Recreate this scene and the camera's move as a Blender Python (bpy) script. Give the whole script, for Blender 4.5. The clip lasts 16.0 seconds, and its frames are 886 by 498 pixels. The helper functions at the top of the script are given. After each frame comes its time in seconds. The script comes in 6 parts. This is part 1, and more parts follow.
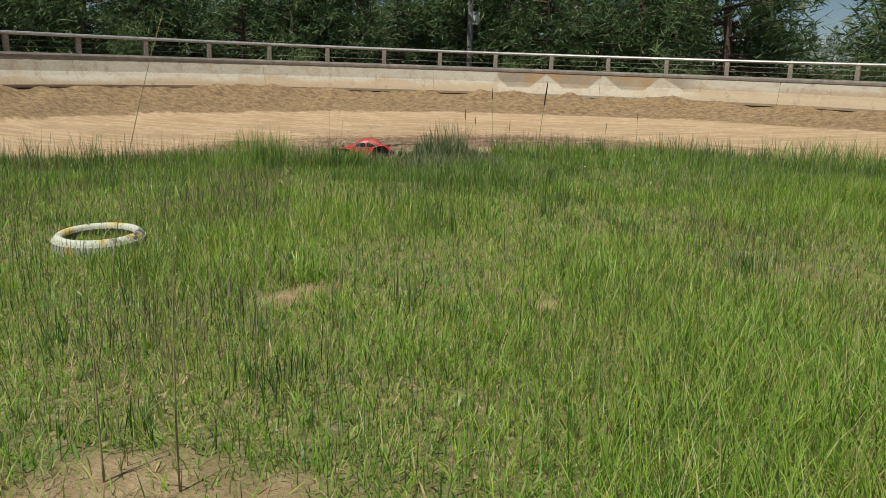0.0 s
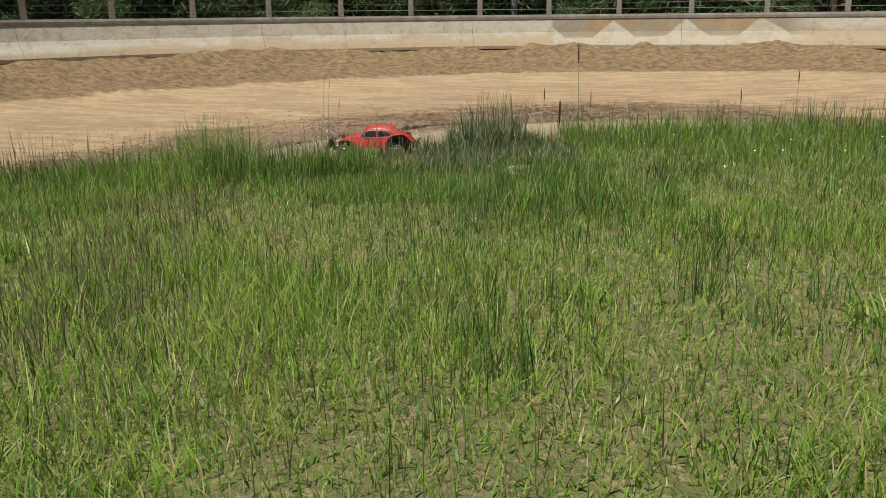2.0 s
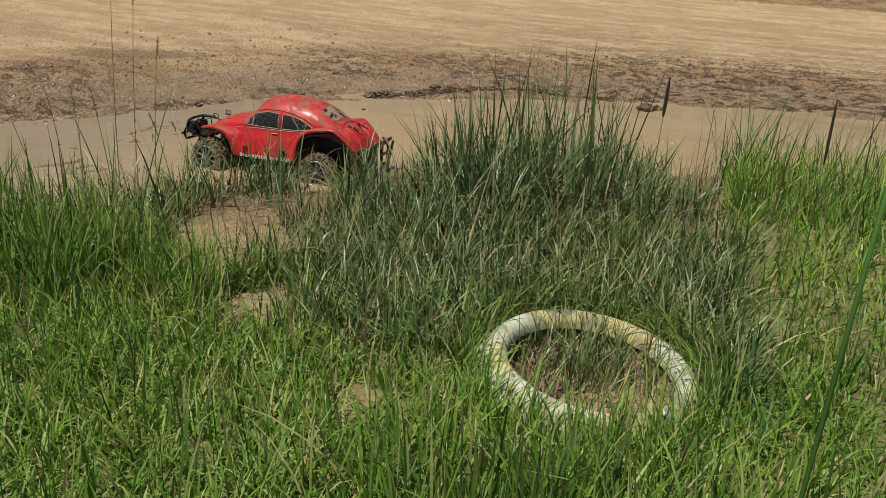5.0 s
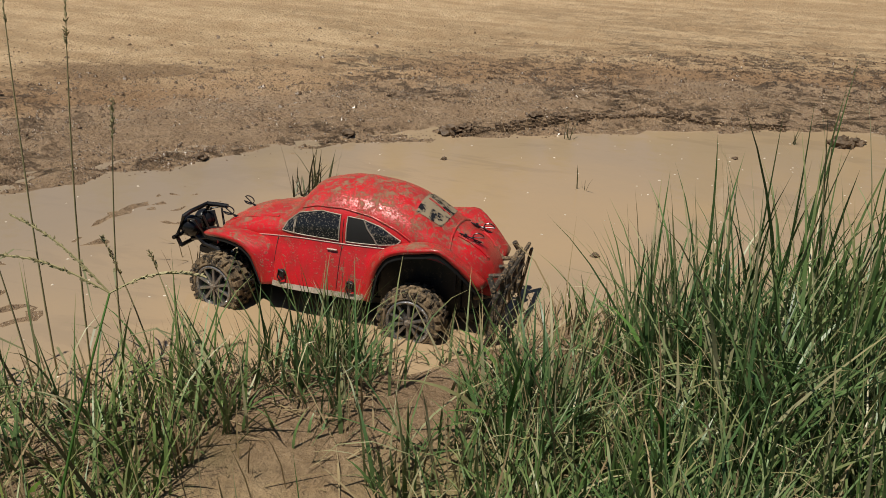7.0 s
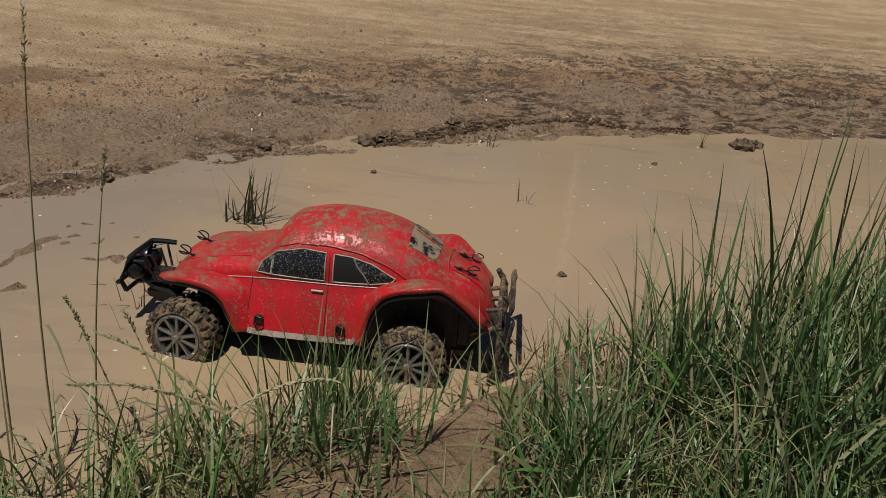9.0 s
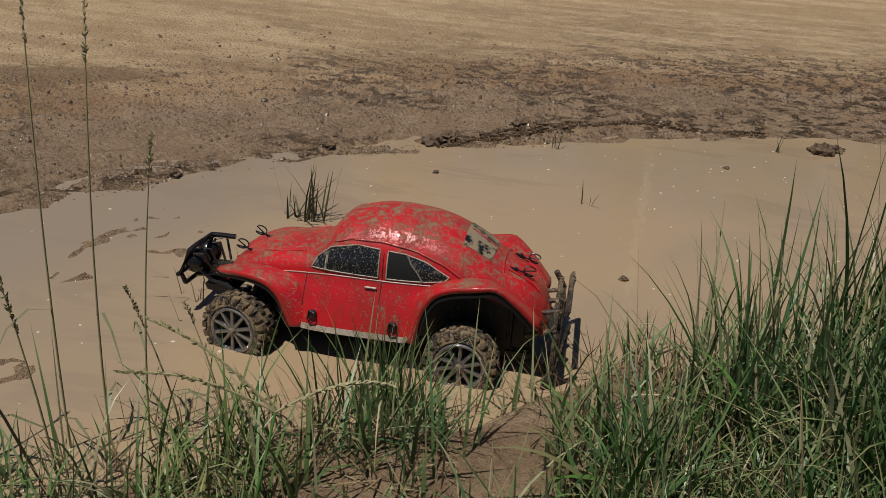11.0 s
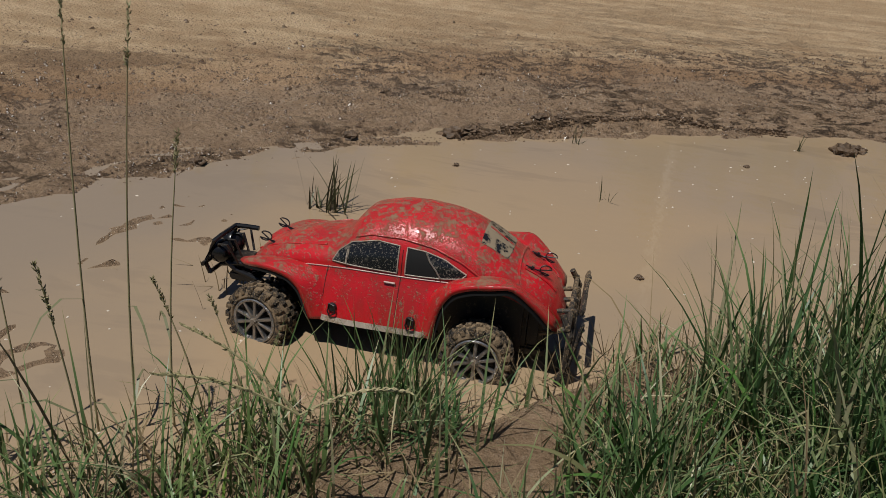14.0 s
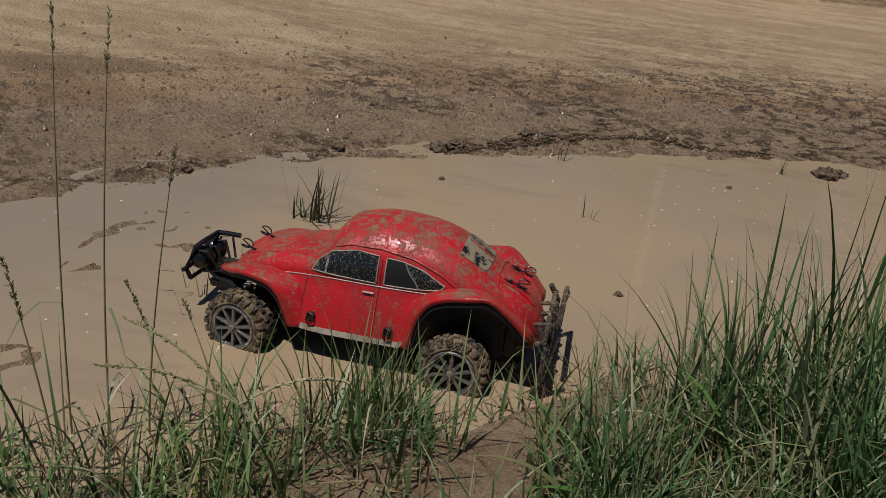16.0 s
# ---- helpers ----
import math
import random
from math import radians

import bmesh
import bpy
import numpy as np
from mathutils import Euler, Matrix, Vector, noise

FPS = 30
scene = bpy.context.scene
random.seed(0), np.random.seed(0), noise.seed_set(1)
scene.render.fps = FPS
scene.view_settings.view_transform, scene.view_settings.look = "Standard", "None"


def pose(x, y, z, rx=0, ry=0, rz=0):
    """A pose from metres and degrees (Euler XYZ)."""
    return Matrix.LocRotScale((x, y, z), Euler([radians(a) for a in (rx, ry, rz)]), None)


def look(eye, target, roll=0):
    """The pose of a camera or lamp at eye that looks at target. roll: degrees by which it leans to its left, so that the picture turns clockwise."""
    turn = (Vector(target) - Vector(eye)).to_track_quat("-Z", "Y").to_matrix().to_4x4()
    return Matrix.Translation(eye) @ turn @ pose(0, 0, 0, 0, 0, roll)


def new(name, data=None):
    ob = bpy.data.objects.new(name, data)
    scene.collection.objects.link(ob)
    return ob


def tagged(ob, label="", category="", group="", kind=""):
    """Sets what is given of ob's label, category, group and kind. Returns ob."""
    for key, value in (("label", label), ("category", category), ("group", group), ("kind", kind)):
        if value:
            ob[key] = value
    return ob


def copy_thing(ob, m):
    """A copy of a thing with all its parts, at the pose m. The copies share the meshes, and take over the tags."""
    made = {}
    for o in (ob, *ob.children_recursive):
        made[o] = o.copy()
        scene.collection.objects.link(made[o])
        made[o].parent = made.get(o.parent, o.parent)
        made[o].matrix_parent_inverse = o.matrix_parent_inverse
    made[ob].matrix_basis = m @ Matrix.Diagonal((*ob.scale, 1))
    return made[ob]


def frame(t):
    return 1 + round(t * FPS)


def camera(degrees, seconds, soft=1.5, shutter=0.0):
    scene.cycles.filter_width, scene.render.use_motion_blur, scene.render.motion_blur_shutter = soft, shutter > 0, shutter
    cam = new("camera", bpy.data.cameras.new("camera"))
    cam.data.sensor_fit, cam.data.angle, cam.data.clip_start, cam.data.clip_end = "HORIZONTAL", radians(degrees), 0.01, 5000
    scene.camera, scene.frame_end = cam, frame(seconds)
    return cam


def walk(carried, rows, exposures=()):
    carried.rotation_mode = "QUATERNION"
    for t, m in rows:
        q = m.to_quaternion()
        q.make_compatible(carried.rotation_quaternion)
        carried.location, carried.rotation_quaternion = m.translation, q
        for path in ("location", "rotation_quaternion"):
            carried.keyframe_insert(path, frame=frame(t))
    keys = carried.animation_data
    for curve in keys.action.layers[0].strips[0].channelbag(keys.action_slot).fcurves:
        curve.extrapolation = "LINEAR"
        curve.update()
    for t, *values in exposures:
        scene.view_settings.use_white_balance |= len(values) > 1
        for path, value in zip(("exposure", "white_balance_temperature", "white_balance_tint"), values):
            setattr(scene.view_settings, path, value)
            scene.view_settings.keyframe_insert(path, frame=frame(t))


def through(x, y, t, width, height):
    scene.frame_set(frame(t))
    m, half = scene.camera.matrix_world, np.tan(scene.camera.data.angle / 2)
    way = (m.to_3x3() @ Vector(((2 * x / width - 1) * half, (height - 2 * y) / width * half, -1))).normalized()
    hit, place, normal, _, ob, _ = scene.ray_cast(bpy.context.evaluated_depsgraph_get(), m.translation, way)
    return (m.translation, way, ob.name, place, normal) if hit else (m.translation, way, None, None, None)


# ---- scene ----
cam = camera(58.0, 16.0, soft=0.85)
PATH = [
    (0, (0.204, -1.226, 1.524), (0.194, 0.722, 1.07), 1.2),
    (0.5, (0.167, -0.172, 1.504), (0.135, 1.773, 1.037), 0.9),
    (1, (0.124, 0.799, 1.478), (0.03, 2.742, 1.014), 0.4),
    (1.5, (0.113, 1.809, 1.446), (-0.004, 3.726, 0.887), -0.9),
    (2, (0.121, 2.78, 1.439), (-0.001, 4.697, 0.88), -1.4),
    (2.5, (0.097, 3.854, 1.342), (-0.019, 5.727, 0.651), -1.7),
    (3, (0.08, 4.793, 1.342), (-0.025, 6.663, 0.641), -2.2),
    (5.3, (0.662, 8.29, 1.156), (-0.003, 9.988, 0.336), 4.5),
    (5.5, (0.645, 8.433, 1.177), (-0.129, 10.047, 0.284), 5.2),
    (6, (0.445, 8.877, 1.11), (-0.454, 10.433, 0.232), 5.4),
    (6.5, (0.105, 9.229, 1.089), (-0.637, 10.871, 0.222), 1.4),
    (7, (-0.287, 9.514, 1.065), (-0.817, 11.257, 0.241), 1.6),
    (7.5, (-0.541, 9.572, 1.076), (-0.784, 11.383, 0.263), 2.9),
    (8, (-0.622, 9.657, 1.045), (-0.854, 11.474, 0.241), 2.6),
    (8.2, (-0.704, 9.585, 1.109), (-0.827, 11.398, 0.272), 4.4),
    (10.3, (-0.654, 9.623, 1.073), (-0.928, 11.424, 0.247), 3.6),
    (10.5, (-0.664, 9.619, 1.072), (-0.959, 11.415, 0.243), 3.5),
    (11, (-0.657, 9.626, 1.073), (-0.979, 11.416, 0.242), 3.2),
    (11.5, (-0.647, 9.626, 1.079), (-0.985, 11.415, 0.251), 3.2),
    (12, (-0.647, 9.616, 1.055), (-0.99, 11.393, 0.204), 3.0),
    (12.5, (-0.641, 9.611, 1.058), (-0.99, 11.376, 0.184), 2.9),
    (13, (-0.645, 9.61, 1.057), (-1.004, 11.371, 0.18), 3.1),
    (13.5, (-0.64, 9.611, 1.076), (-0.999, 11.371, 0.197), 3.5),
    (14, (-0.654, 9.603, 1.118), (-1.016, 11.368, 0.249), 4.0),
    (14.5, (-0.655, 9.594, 1.122), (-1.021, 11.365, 0.269), 5.0),
    (15, (-0.629, 9.597, 1.112), (-0.993, 11.37, 0.262), 5.6),
    (15.5, (-0.634, 9.599, 1.122), (-0.988, 11.377, 0.28), 5.8),
    (16, (-0.626, 9.592, 1.12), (-0.969, 11.378, 0.286), 5.7),
]
EXPOSURES = [(0, 0.13, 6450, 6), (1.5, 0.13, 6450, 6), (2.5, 0.05, 6500, 6), (3.2, -0.03, 6550, 6), (5.5, 0.14, 6700, 5), (6.5, 0.19, 6800, 6), (7.5, -0.16, 6700, 10), (8.2, -0.33, 6500, 10), (10.3, -0.37, 6420, 10), (13.0, -0.35, 6350, 10), (16.0, -0.52, 6080, 10)]
walk(cam, [(t, look(eye, target, roll)) for t, eye, target, roll in PATH], EXPOSURES)

# ---- light ----
SUN_ELEVATION, SUN_FROM = radians(71), Vector((-0.55, -0.83, 0)).normalized()
world = bpy.data.worlds.new("sky")
scene.world = world
world.use_nodes = True
_n = world.node_tree.nodes
_sky = _n.new("ShaderNodeTexSky")
_sky.sky_type, _sky.sun_disc = "NISHITA", False
_sky.air_density, _sky.dust_density, _sky.ozone_density, _sky.altitude = 0.8, 0.2, 2.0, 800
_sky.sun_elevation, _sky.sun_rotation = SUN_ELEVATION, math.atan2(SUN_FROM.x, SUN_FROM.y)
world.node_tree.links.new(_sky.outputs[0], _n["Background"].inputs[0])
_n["Background"].inputs[1].default_value = 0.047
_sun = bpy.data.lights.new("sun", "SUN")
_sun.energy, _sun.angle, _sun.color = 5.0, radians(0.6), (1.0, 0.95, 0.87)
sun = new("sun", _sun)
sun.matrix_world = look(Vector((SUN_FROM.x * math.cos(SUN_ELEVATION), SUN_FROM.y * math.cos(SUN_ELEVATION), math.sin(SUN_ELEVATION))) * 30 + Vector((0, 8, 0)), (0, 8, 0))


# ---- materials ----
class Mat:
    """A small builder of node materials."""

    def __init__(self, name, rough=0.6, metal=0.0, color=(0.5, 0.5, 0.5), spec=0.5):
        self.m = bpy.data.materials.new(name)
        self.m.use_nodes = True
        self.t = self.m.node_tree
        self.b = self.t.nodes["Principled BSDF"]
        self.set("Roughness", rough), self.set("Metallic", metal), self.set("Base Color", (*color, 1)), self.set("Specular IOR Level", spec)

    def set(self, name, value):
        if isinstance(value, bpy.types.NodeSocket):
            self.t.links.new(value, self.b.inputs[name])
        else:
            self.b.inputs[name].default_value = value

    def node(self, kind):
        return self.t.nodes.new("ShaderNode" + kind)

    def plug(self, socket, value):
        if isinstance(value, bpy.types.NodeSocket):
            self.t.links.new(value, socket)
        elif isinstance(value, tuple) and len(value) == 3 and socket.type == "RGBA":
            socket.default_value = (*value, 1)
        else:
            socket.default_value = value

    def coord(self, which="Object", scale=(1, 1, 1)):
        c = self.node("TexCoord").outputs[which]
        m = self.node("Mapping")
        self.plug(m.inputs[0], c)
        m.inputs["Scale"].default_value = scale
        return m.outputs[0]

    def noise(self, scale, detail=4.0, rough=0.55, where=None, warp=0.0):
        n = self.node("TexNoise")
        n.inputs["Scale"].default_value, n.inputs["Detail"].default_value = scale, detail
        n.inputs["Roughness"].default_value, n.inputs["Distortion"].default_value = rough, warp
        if where is not None:
            self.plug(n.inputs["Vector"], where)
        return n.outputs["Fac"]

    def voronoi(self, scale, where=None):
        n = self.node("TexVoronoi")
        n.inputs["Scale"].default_value = scale
        if where is not None:
            self.plug(n.inputs["Vector"], where)
        return n.outputs["Distance"]

    def attribute(self, name):
        n = self.node("Attribute")
        n.attribute_name = name
        return n.outputs["Fac"]

    def ramp(self, fac, lo, hi):
        n = self.node("MapRange")
        n.interpolation_type = "SMOOTHSTEP"
        self.plug(n.inputs["Value"], fac)
        n.inputs["From Min"].default_value, n.inputs["From Max"].default_value = lo, hi
        return n.outputs[0]

    def colors(self, fac, *stops):
        n = self.node("ValToRGB")
        self.plug(n.inputs[0], fac)
        el = n.color_ramp.elements
        while len(el) < len(stops):
            el.new(0.5)
        for e, (at, color) in zip(el, stops):
            e.position, e.color = at, (*color, 1)
        return n.outputs[0]

    def mix(self, fac, a, b):
        n = self.node("Mix")
        n.data_type = "RGBA"
        self.plug(n.inputs[0], fac), self.plug(n.inputs[6], a), self.plug(n.inputs[7], b)
        return n.outputs[2]

    def math(self, how, a, b=0.0):
        n = self.node("Math")
        n.operation = how
        self.plug(n.inputs[0], a), self.plug(n.inputs[1], b)
        return n.outputs[0]

    def bump(self, height, strength=0.3, distance=0.01, under=None):
        n = self.node("Bump")
        n.inputs["Strength"].default_value, n.inputs["Distance"].default_value = strength, distance
        self.plug(n.inputs["Height"], height)
        if under is not None:
            self.plug(n.inputs["Normal"], under)
        self.set("Normal", n.outputs[0])
        return n.outputs[0]


def ground_material():
    m = Mat("earth", 0.9)
    p = m.coord("Object")
    streak = m.coord("Object", (0.35, 1.6, 1))
    fine, mid, large = m.noise(45, 6, 0.7, p), m.noise(7, 5, 0.6, p), m.noise(0.8, 4, 0.55, p)
    lines = m.noise(3.5, 5, 0.6, streak)
    dry = m.mix(m.ramp(lines, 0.40, 0.60), (0.44, 0.308, 0.177), (0.595, 0.433, 0.263))
    dry = m.mix(m.math("MULTIPLY", m.ramp(mid, 0.35, 0.7), 0.45), dry, (0.36, 0.215, 0.10))
    dry = m.mix(m.math("MULTIPLY", m.ramp(fine, 0.4, 0.75), 0.4), dry, (0.30, 0.195, 0.105))
    damp = m.mix(m.ramp(mid, 0.3, 0.7), (0.36, 0.225, 0.12), (0.50, 0.335, 0.195))
    damp = m.mix(m.math("MULTIPLY", m.ramp(fine, 0.35, 0.7), 0.5), damp, (0.26, 0.155, 0.08))
    mud = m.mix(m.ramp(mid, 0.3, 0.72), (0.29, 0.195, 0.120), (0.41, 0.285, 0.18))
    mud = m.mix(m.math("MULTIPLY", m.ramp(fine, 0.4, 0.75), 0.5), mud, (0.19, 0.122, 0.072))
    soil = m.mix(m.ramp(mid, 0.35, 0.68), (0.34, 0.235, 0.12), (0.54, 0.395, 0.22))
    soil = m.mix(m.math("MULTIPLY", m.ramp(m.noise(26, 5, 0.6, p), 0.3, 0.55), m.math("MULTIPLY", m.attribute("thatch"), 0.95)), soil, (0.17, 0.19, 0.056))
    wet = m.attribute("wet")
    wobble = m.math("ADD", wet, m.math("MULTIPLY", m.math("SUBTRACT", large, 0.5), 0.35))
    wobble = m.math("ADD", wobble, m.math("MULTIPLY", m.math("SUBTRACT", mid, 0.5), 0.35))
    c = m.mix(m.ramp(wobble, 0.18, 0.45), dry, damp)
    c = m.mix(m.ramp(wobble, 0.45, 0.72), c, mud)
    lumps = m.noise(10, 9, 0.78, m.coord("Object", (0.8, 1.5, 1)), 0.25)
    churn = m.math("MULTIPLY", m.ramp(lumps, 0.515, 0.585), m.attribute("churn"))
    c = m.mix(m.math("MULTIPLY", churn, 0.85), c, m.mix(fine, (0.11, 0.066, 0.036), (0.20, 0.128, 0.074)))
    rust = m.math("MULTIPLY", m.ramp(m.noise(0.9, 4, 0.6, streak), 0.45, 0.57), m.ramp(wobble, 0.08, 0.3))
    c = m.mix(m.math("MULTIPLY", m.math("MULTIPLY", rust, m.math("SUBTRACT", 1.0, m.ramp(wobble, 0.55, 0.75))), 0.45), c, (0.20, 0.106, 0.047))
    grit_break = m.ramp(m.math("ADD", m.attribute("stain"), m.math("MULTIPLY", m.math("SUBTRACT", m.noise(13, 7, 0.75, m.coord("Object", (0.6, 1.3, 1)), 0.3), 0.5), 2.2)), 0.35, 0.8)
    c = m.mix(m.math("MULTIPLY", grit_break, 0.72), c, (0.16, 0.09, 0.042))
    bank = m.math("ADD", m.attribute("bank"), m.math("MULTIPLY", m.math("SUBTRACT", mid, 0.5), 0.8))
    c = m.mix(m.math("MULTIPLY", m.ramp(bank, 0.15, 0.55), 0.9), c, m.mix(m.ramp(m.noise(11, 6, 0.75, m.coord("Object", (0.6, 1, 1))), 0.38, 0.62), (0.12, 0.075, 0.036), (0.33, 0.215, 0.105)))
    c = m.mix(m.attribute("meadow"), c, soil)
    woods = m.mix(m.ramp(mid, 0.3, 0.7), (0.05, 0.055, 0.02), (0.13, 0.10, 0.05))
    c = m.mix(m.attribute("woods"), c, woods)
    m.set("Base Color", c)
    pebble = m.math("MULTIPLY", m.math("SUBTRACT", 1.0, m.ramp(m.voronoi(38, p), 0.12, 0.3)), m.math("MULTIPLY", m.ramp(m.noise(4, 4, 0.6, p), 0.45, 0.6), m.math("SUBTRACT", 1.0, m.math("MULTIPLY", m.ramp(wobble, 0.6, 0.8), 0.7))))
    c = m.mix(m.math("MULTIPLY", pebble, 0.75), c, (0.15, 0.10, 0.058))
    grains = m.noise(190, 3, 0.75, p)
    c = m.mix(m.math("MULTIPLY", m.ramp(grains, 0.55, 0.66), 0.4), c, (0.13, 0.085, 0.05))
    c = m.mix(m.math("MULTIPLY", m.ramp(m.math("SUBTRACT", 1.0, grains), 0.57, 0.68), 0.4), c, (0.56, 0.43, 0.285))
    m.set("Base Color", c)
    shine = m.math("SUBTRACT", 0.95, m.math("MULTIPLY", m.ramp(wobble, 0.5, 0.85), 0.72))
    m.set("Roughness", shine)
    grit = m.math("ADD", m.math("MULTIPLY", fine, 0.6), m.math("ADD", mid, m.math("MULTIPLY", m.voronoi(45, p), 0.5)))
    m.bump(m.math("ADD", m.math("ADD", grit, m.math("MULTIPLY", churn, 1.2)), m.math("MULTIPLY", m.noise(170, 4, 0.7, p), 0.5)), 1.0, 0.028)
    return m.m


def water_material():
    m = Mat("muddy_water", 0.04, color=(0.3, 0.2, 0.1))
    p = m.coord("Object")
    big = m.noise(1.1, 3, 0.5, p, 0.6)
    m.set("Base Color", m.mix(m.ramp(big, 0.34, 0.66), (0.305, 0.228, 0.150), (0.345, 0.248, 0.150)))
    slick = m.math("MULTIPLY", m.ramp(m.noise(2.6, 5, 0.62, m.coord("Object", (0.5, 1.5, 1)), 0.5), 0.53, 0.60), m.ramp(m.noise(0.7, 2, 0.5, p), 0.36, 0.5))
    m.set("Base Color", m.mix(m.math("MULTIPLY", slick, 0.28), m.b.inputs["Base Color"].links[0].from_socket, (0.21, 0.155, 0.105)))
    west = m.node("SeparateXYZ")
    m.plug(west.inputs[0], p)
    silt = m.ramp(m.math("ADD", m.math("MULTIPLY", west.outputs[0], -1.0), m.math("MULTIPLY", m.noise(1.6, 4, 0.6, p), 1.2)), 1.9, 2.9)
    m.set("Base Color", m.mix(m.math("MULTIPLY", silt, 0.6), m.b.inputs["Base Color"].links[0].from_socket, (0.235, 0.188, 0.142)))
    m.set("IOR", 1.42)
    m.bump(m.noise(14, 3, 0.5, p), 0.05, 0.02)
    return m.m


def blade_material(name, stops, through=0.35, rough=0.55, patch=None, tip=None, base=(0.24, 0.24, 0.09), gloss=0.4):
    """Leaf blades: colour by blade, drier tips, patches over the field, light passing through."""
    m = Mat(name, rough, spec=gloss)
    each = m.node("NewGeometry").outputs["Random Per Island"]
    c = m.colors(each, *stops)
    if patch:
        p = m.coord("Object")
        c = m.mix(m.math("MULTIPLY", m.ramp(m.noise(1.3, 3, 0.6, p), 0.44, 0.68), 0.35), c, patch[0])
        c = m.mix(m.math("MULTIPLY", m.ramp(m.noise(4.2, 4, 0.6, p), 0.50, 0.62), 0.42), c, patch[1])
    if tip:
        other = m.math("FRACT", m.math("MULTIPLY", each, 17.3))
        dry = m.math("MULTIPLY", m.ramp(m.attribute("along"), 0.55, 1.0), m.ramp(other, 0.35, 0.8))
        c = m.mix(m.math("MULTIPLY", dry, 0.75), c, tip)
        c = m.mix(m.math("MULTIPLY", m.ramp(m.math("SUBTRACT", 0.35, m.attribute("along")), 0.0, 0.35), 0.5), c, base)
    m.set("Base Color", c)
    thin = m.node("BsdfTranslucent")
    m.plug(thin.inputs[0], c)
    both = m.node("MixShader")
    both.inputs[0].default_value = through
    m.t.links.new(m.b.outputs[0], both.inputs[1]), m.t.links.new(thin.outputs[0], both.inputs[2])
    m.t.links.new(both.outputs[0], m.t.nodes["Material Output"].inputs[0])
    return m.m


def plain(name, color, rough, metal=0.0, vary=0.3, scale=30.0, bump=0.1, depth=0.002, spec=0.5):
    m = Mat(name, rough, metal, spec=spec)
    p = m.coord("Object")
    dark, light = tuple(v * (1 - vary) for v in color), tuple(min(1, v * (1 + vary)) for v in color)
    a = m.mix(m.ramp(m.noise(scale, 5, 0.6, p), 0.3, 0.7), dark, light)
    m.set("Base Color", m.mix(m.math("MULTIPLY", m.ramp(m.noise(scale * 0.13, 3, 0.5, p), 0.35, 0.7), 0.5), a, dark))
    if bump:
        m.bump(m.noise(scale * 3, 4, 0.6, p), bump, depth)
    return m.m


def muddy(name, color, rough, metal, cover, top=0.35, mud=(0.235, 0.165, 0.095), coat=0.0, fleck=0.6, blot=30.0):
    """Paint, rubber or metal with dried mud splashed over it, more of it on what faces up."""
    m = Mat(name, rough, metal)
    p = m.coord("Object")
    up = m.node("SeparateXYZ")
    m.plug(up.inputs[0], m.node("NewGeometry").outputs["Normal"])
    facing = m.math("MULTIPLY", m.ramp(up.outputs[2], 0.2, 0.95), top)
    drift = m.math("MULTIPLY", m.math("SUBTRACT", m.noise(7, 3, 0.6, p), 0.5), 0.3)
    blotch = m.math("ADD", m.math("ADD", m.noise(blot, 8, 0.8, p, 0.4), drift), m.math("ADD", facing, cover))
    specks = m.ramp(m.math("ADD", m.noise(150, 3, 0.7, p), m.math("MULTIPLY", m.math("SUBTRACT", blotch, 0.5), 0.55)), 0.60, 0.66)
    mask = m.math("MAXIMUM", m.math("MULTIPLY", m.ramp(blotch, 0.595, 0.70), 0.9), m.math("MULTIPLY", specks, fleck))
    film = m.math("MULTIPLY", m.ramp(m.noise(9, 5, 0.65, m.coord("Object", (1.6, 1.6, 0.5))), 0.36, 0.62), 0.75)
    base = m.mix(film, color, tuple(0.55 * a + 0.14 * b for a, b in zip(color, mud)))
    earth = m.mix(m.noise(40, 4, 0.6, p), tuple(v * 0.75 for v in mud), tuple(v * 1.3 for v in mud))
    m.set("Base Color", m.mix(mask, base, earth))
    m.set("Metallic", m.math("MULTIPLY", m.math("SUBTRACT", 1.0, mask), metal))
    m.set("Roughness", m.math("ADD", m.math("MULTIPLY", mask, 0.9 - rough), rough))
    if coat:
        m.set("Coat Weight", m.math("MULTIPLY", m.math("SUBTRACT", 1.0, mask), coat))
    m.bump(m.math("ADD", m.math("MULTIPLY", mask, 0.6), m.math("ADD", m.math("MULTIPLY", m.noise(90, 4, 0.6, p), 0.35), m.math("MULTIPLY", m.noise(260, 3, 0.6, p), 0.3))), 0.6, 0.003)
    return m.m


EARTH, WATER = ground_material(), water_material()
MEADOW_GRASS = blade_material("meadow_grass", ((0.0, (0.115, 0.255, 0.02)), (0.35, (0.20, 0.37, 0.03)), (0.62, (0.285, 0.445, 0.045)), (0.82, (0.39, 0.48, 0.08)), (0.92, (0.46, 0.42, 0.17)), (1.0, (0.58, 0.5, 0.27))), patch=((0.33, 0.35, 0.075), (0.065, 0.185, 0.022)), tip=(0.42, 0.37, 0.16))
TALL_GRASS = blade_material("tall_grass", ((0.0, (0.034, 0.074, 0.026)), (0.4, (0.072, 0.14, 0.045)), (0.72, (0.128, 0.205, 0.075)), (0.88, (0.25, 0.25, 0.135)), (1.0, (0.46, 0.41, 0.26))), 0.09, 0.42, base=(0.085, 0.085, 0.04), gloss=0.42, patch=((0.19, 0.24, 0.06), (0.08, 0.14, 0.03)), tip=(0.36, 0.30, 0.14))
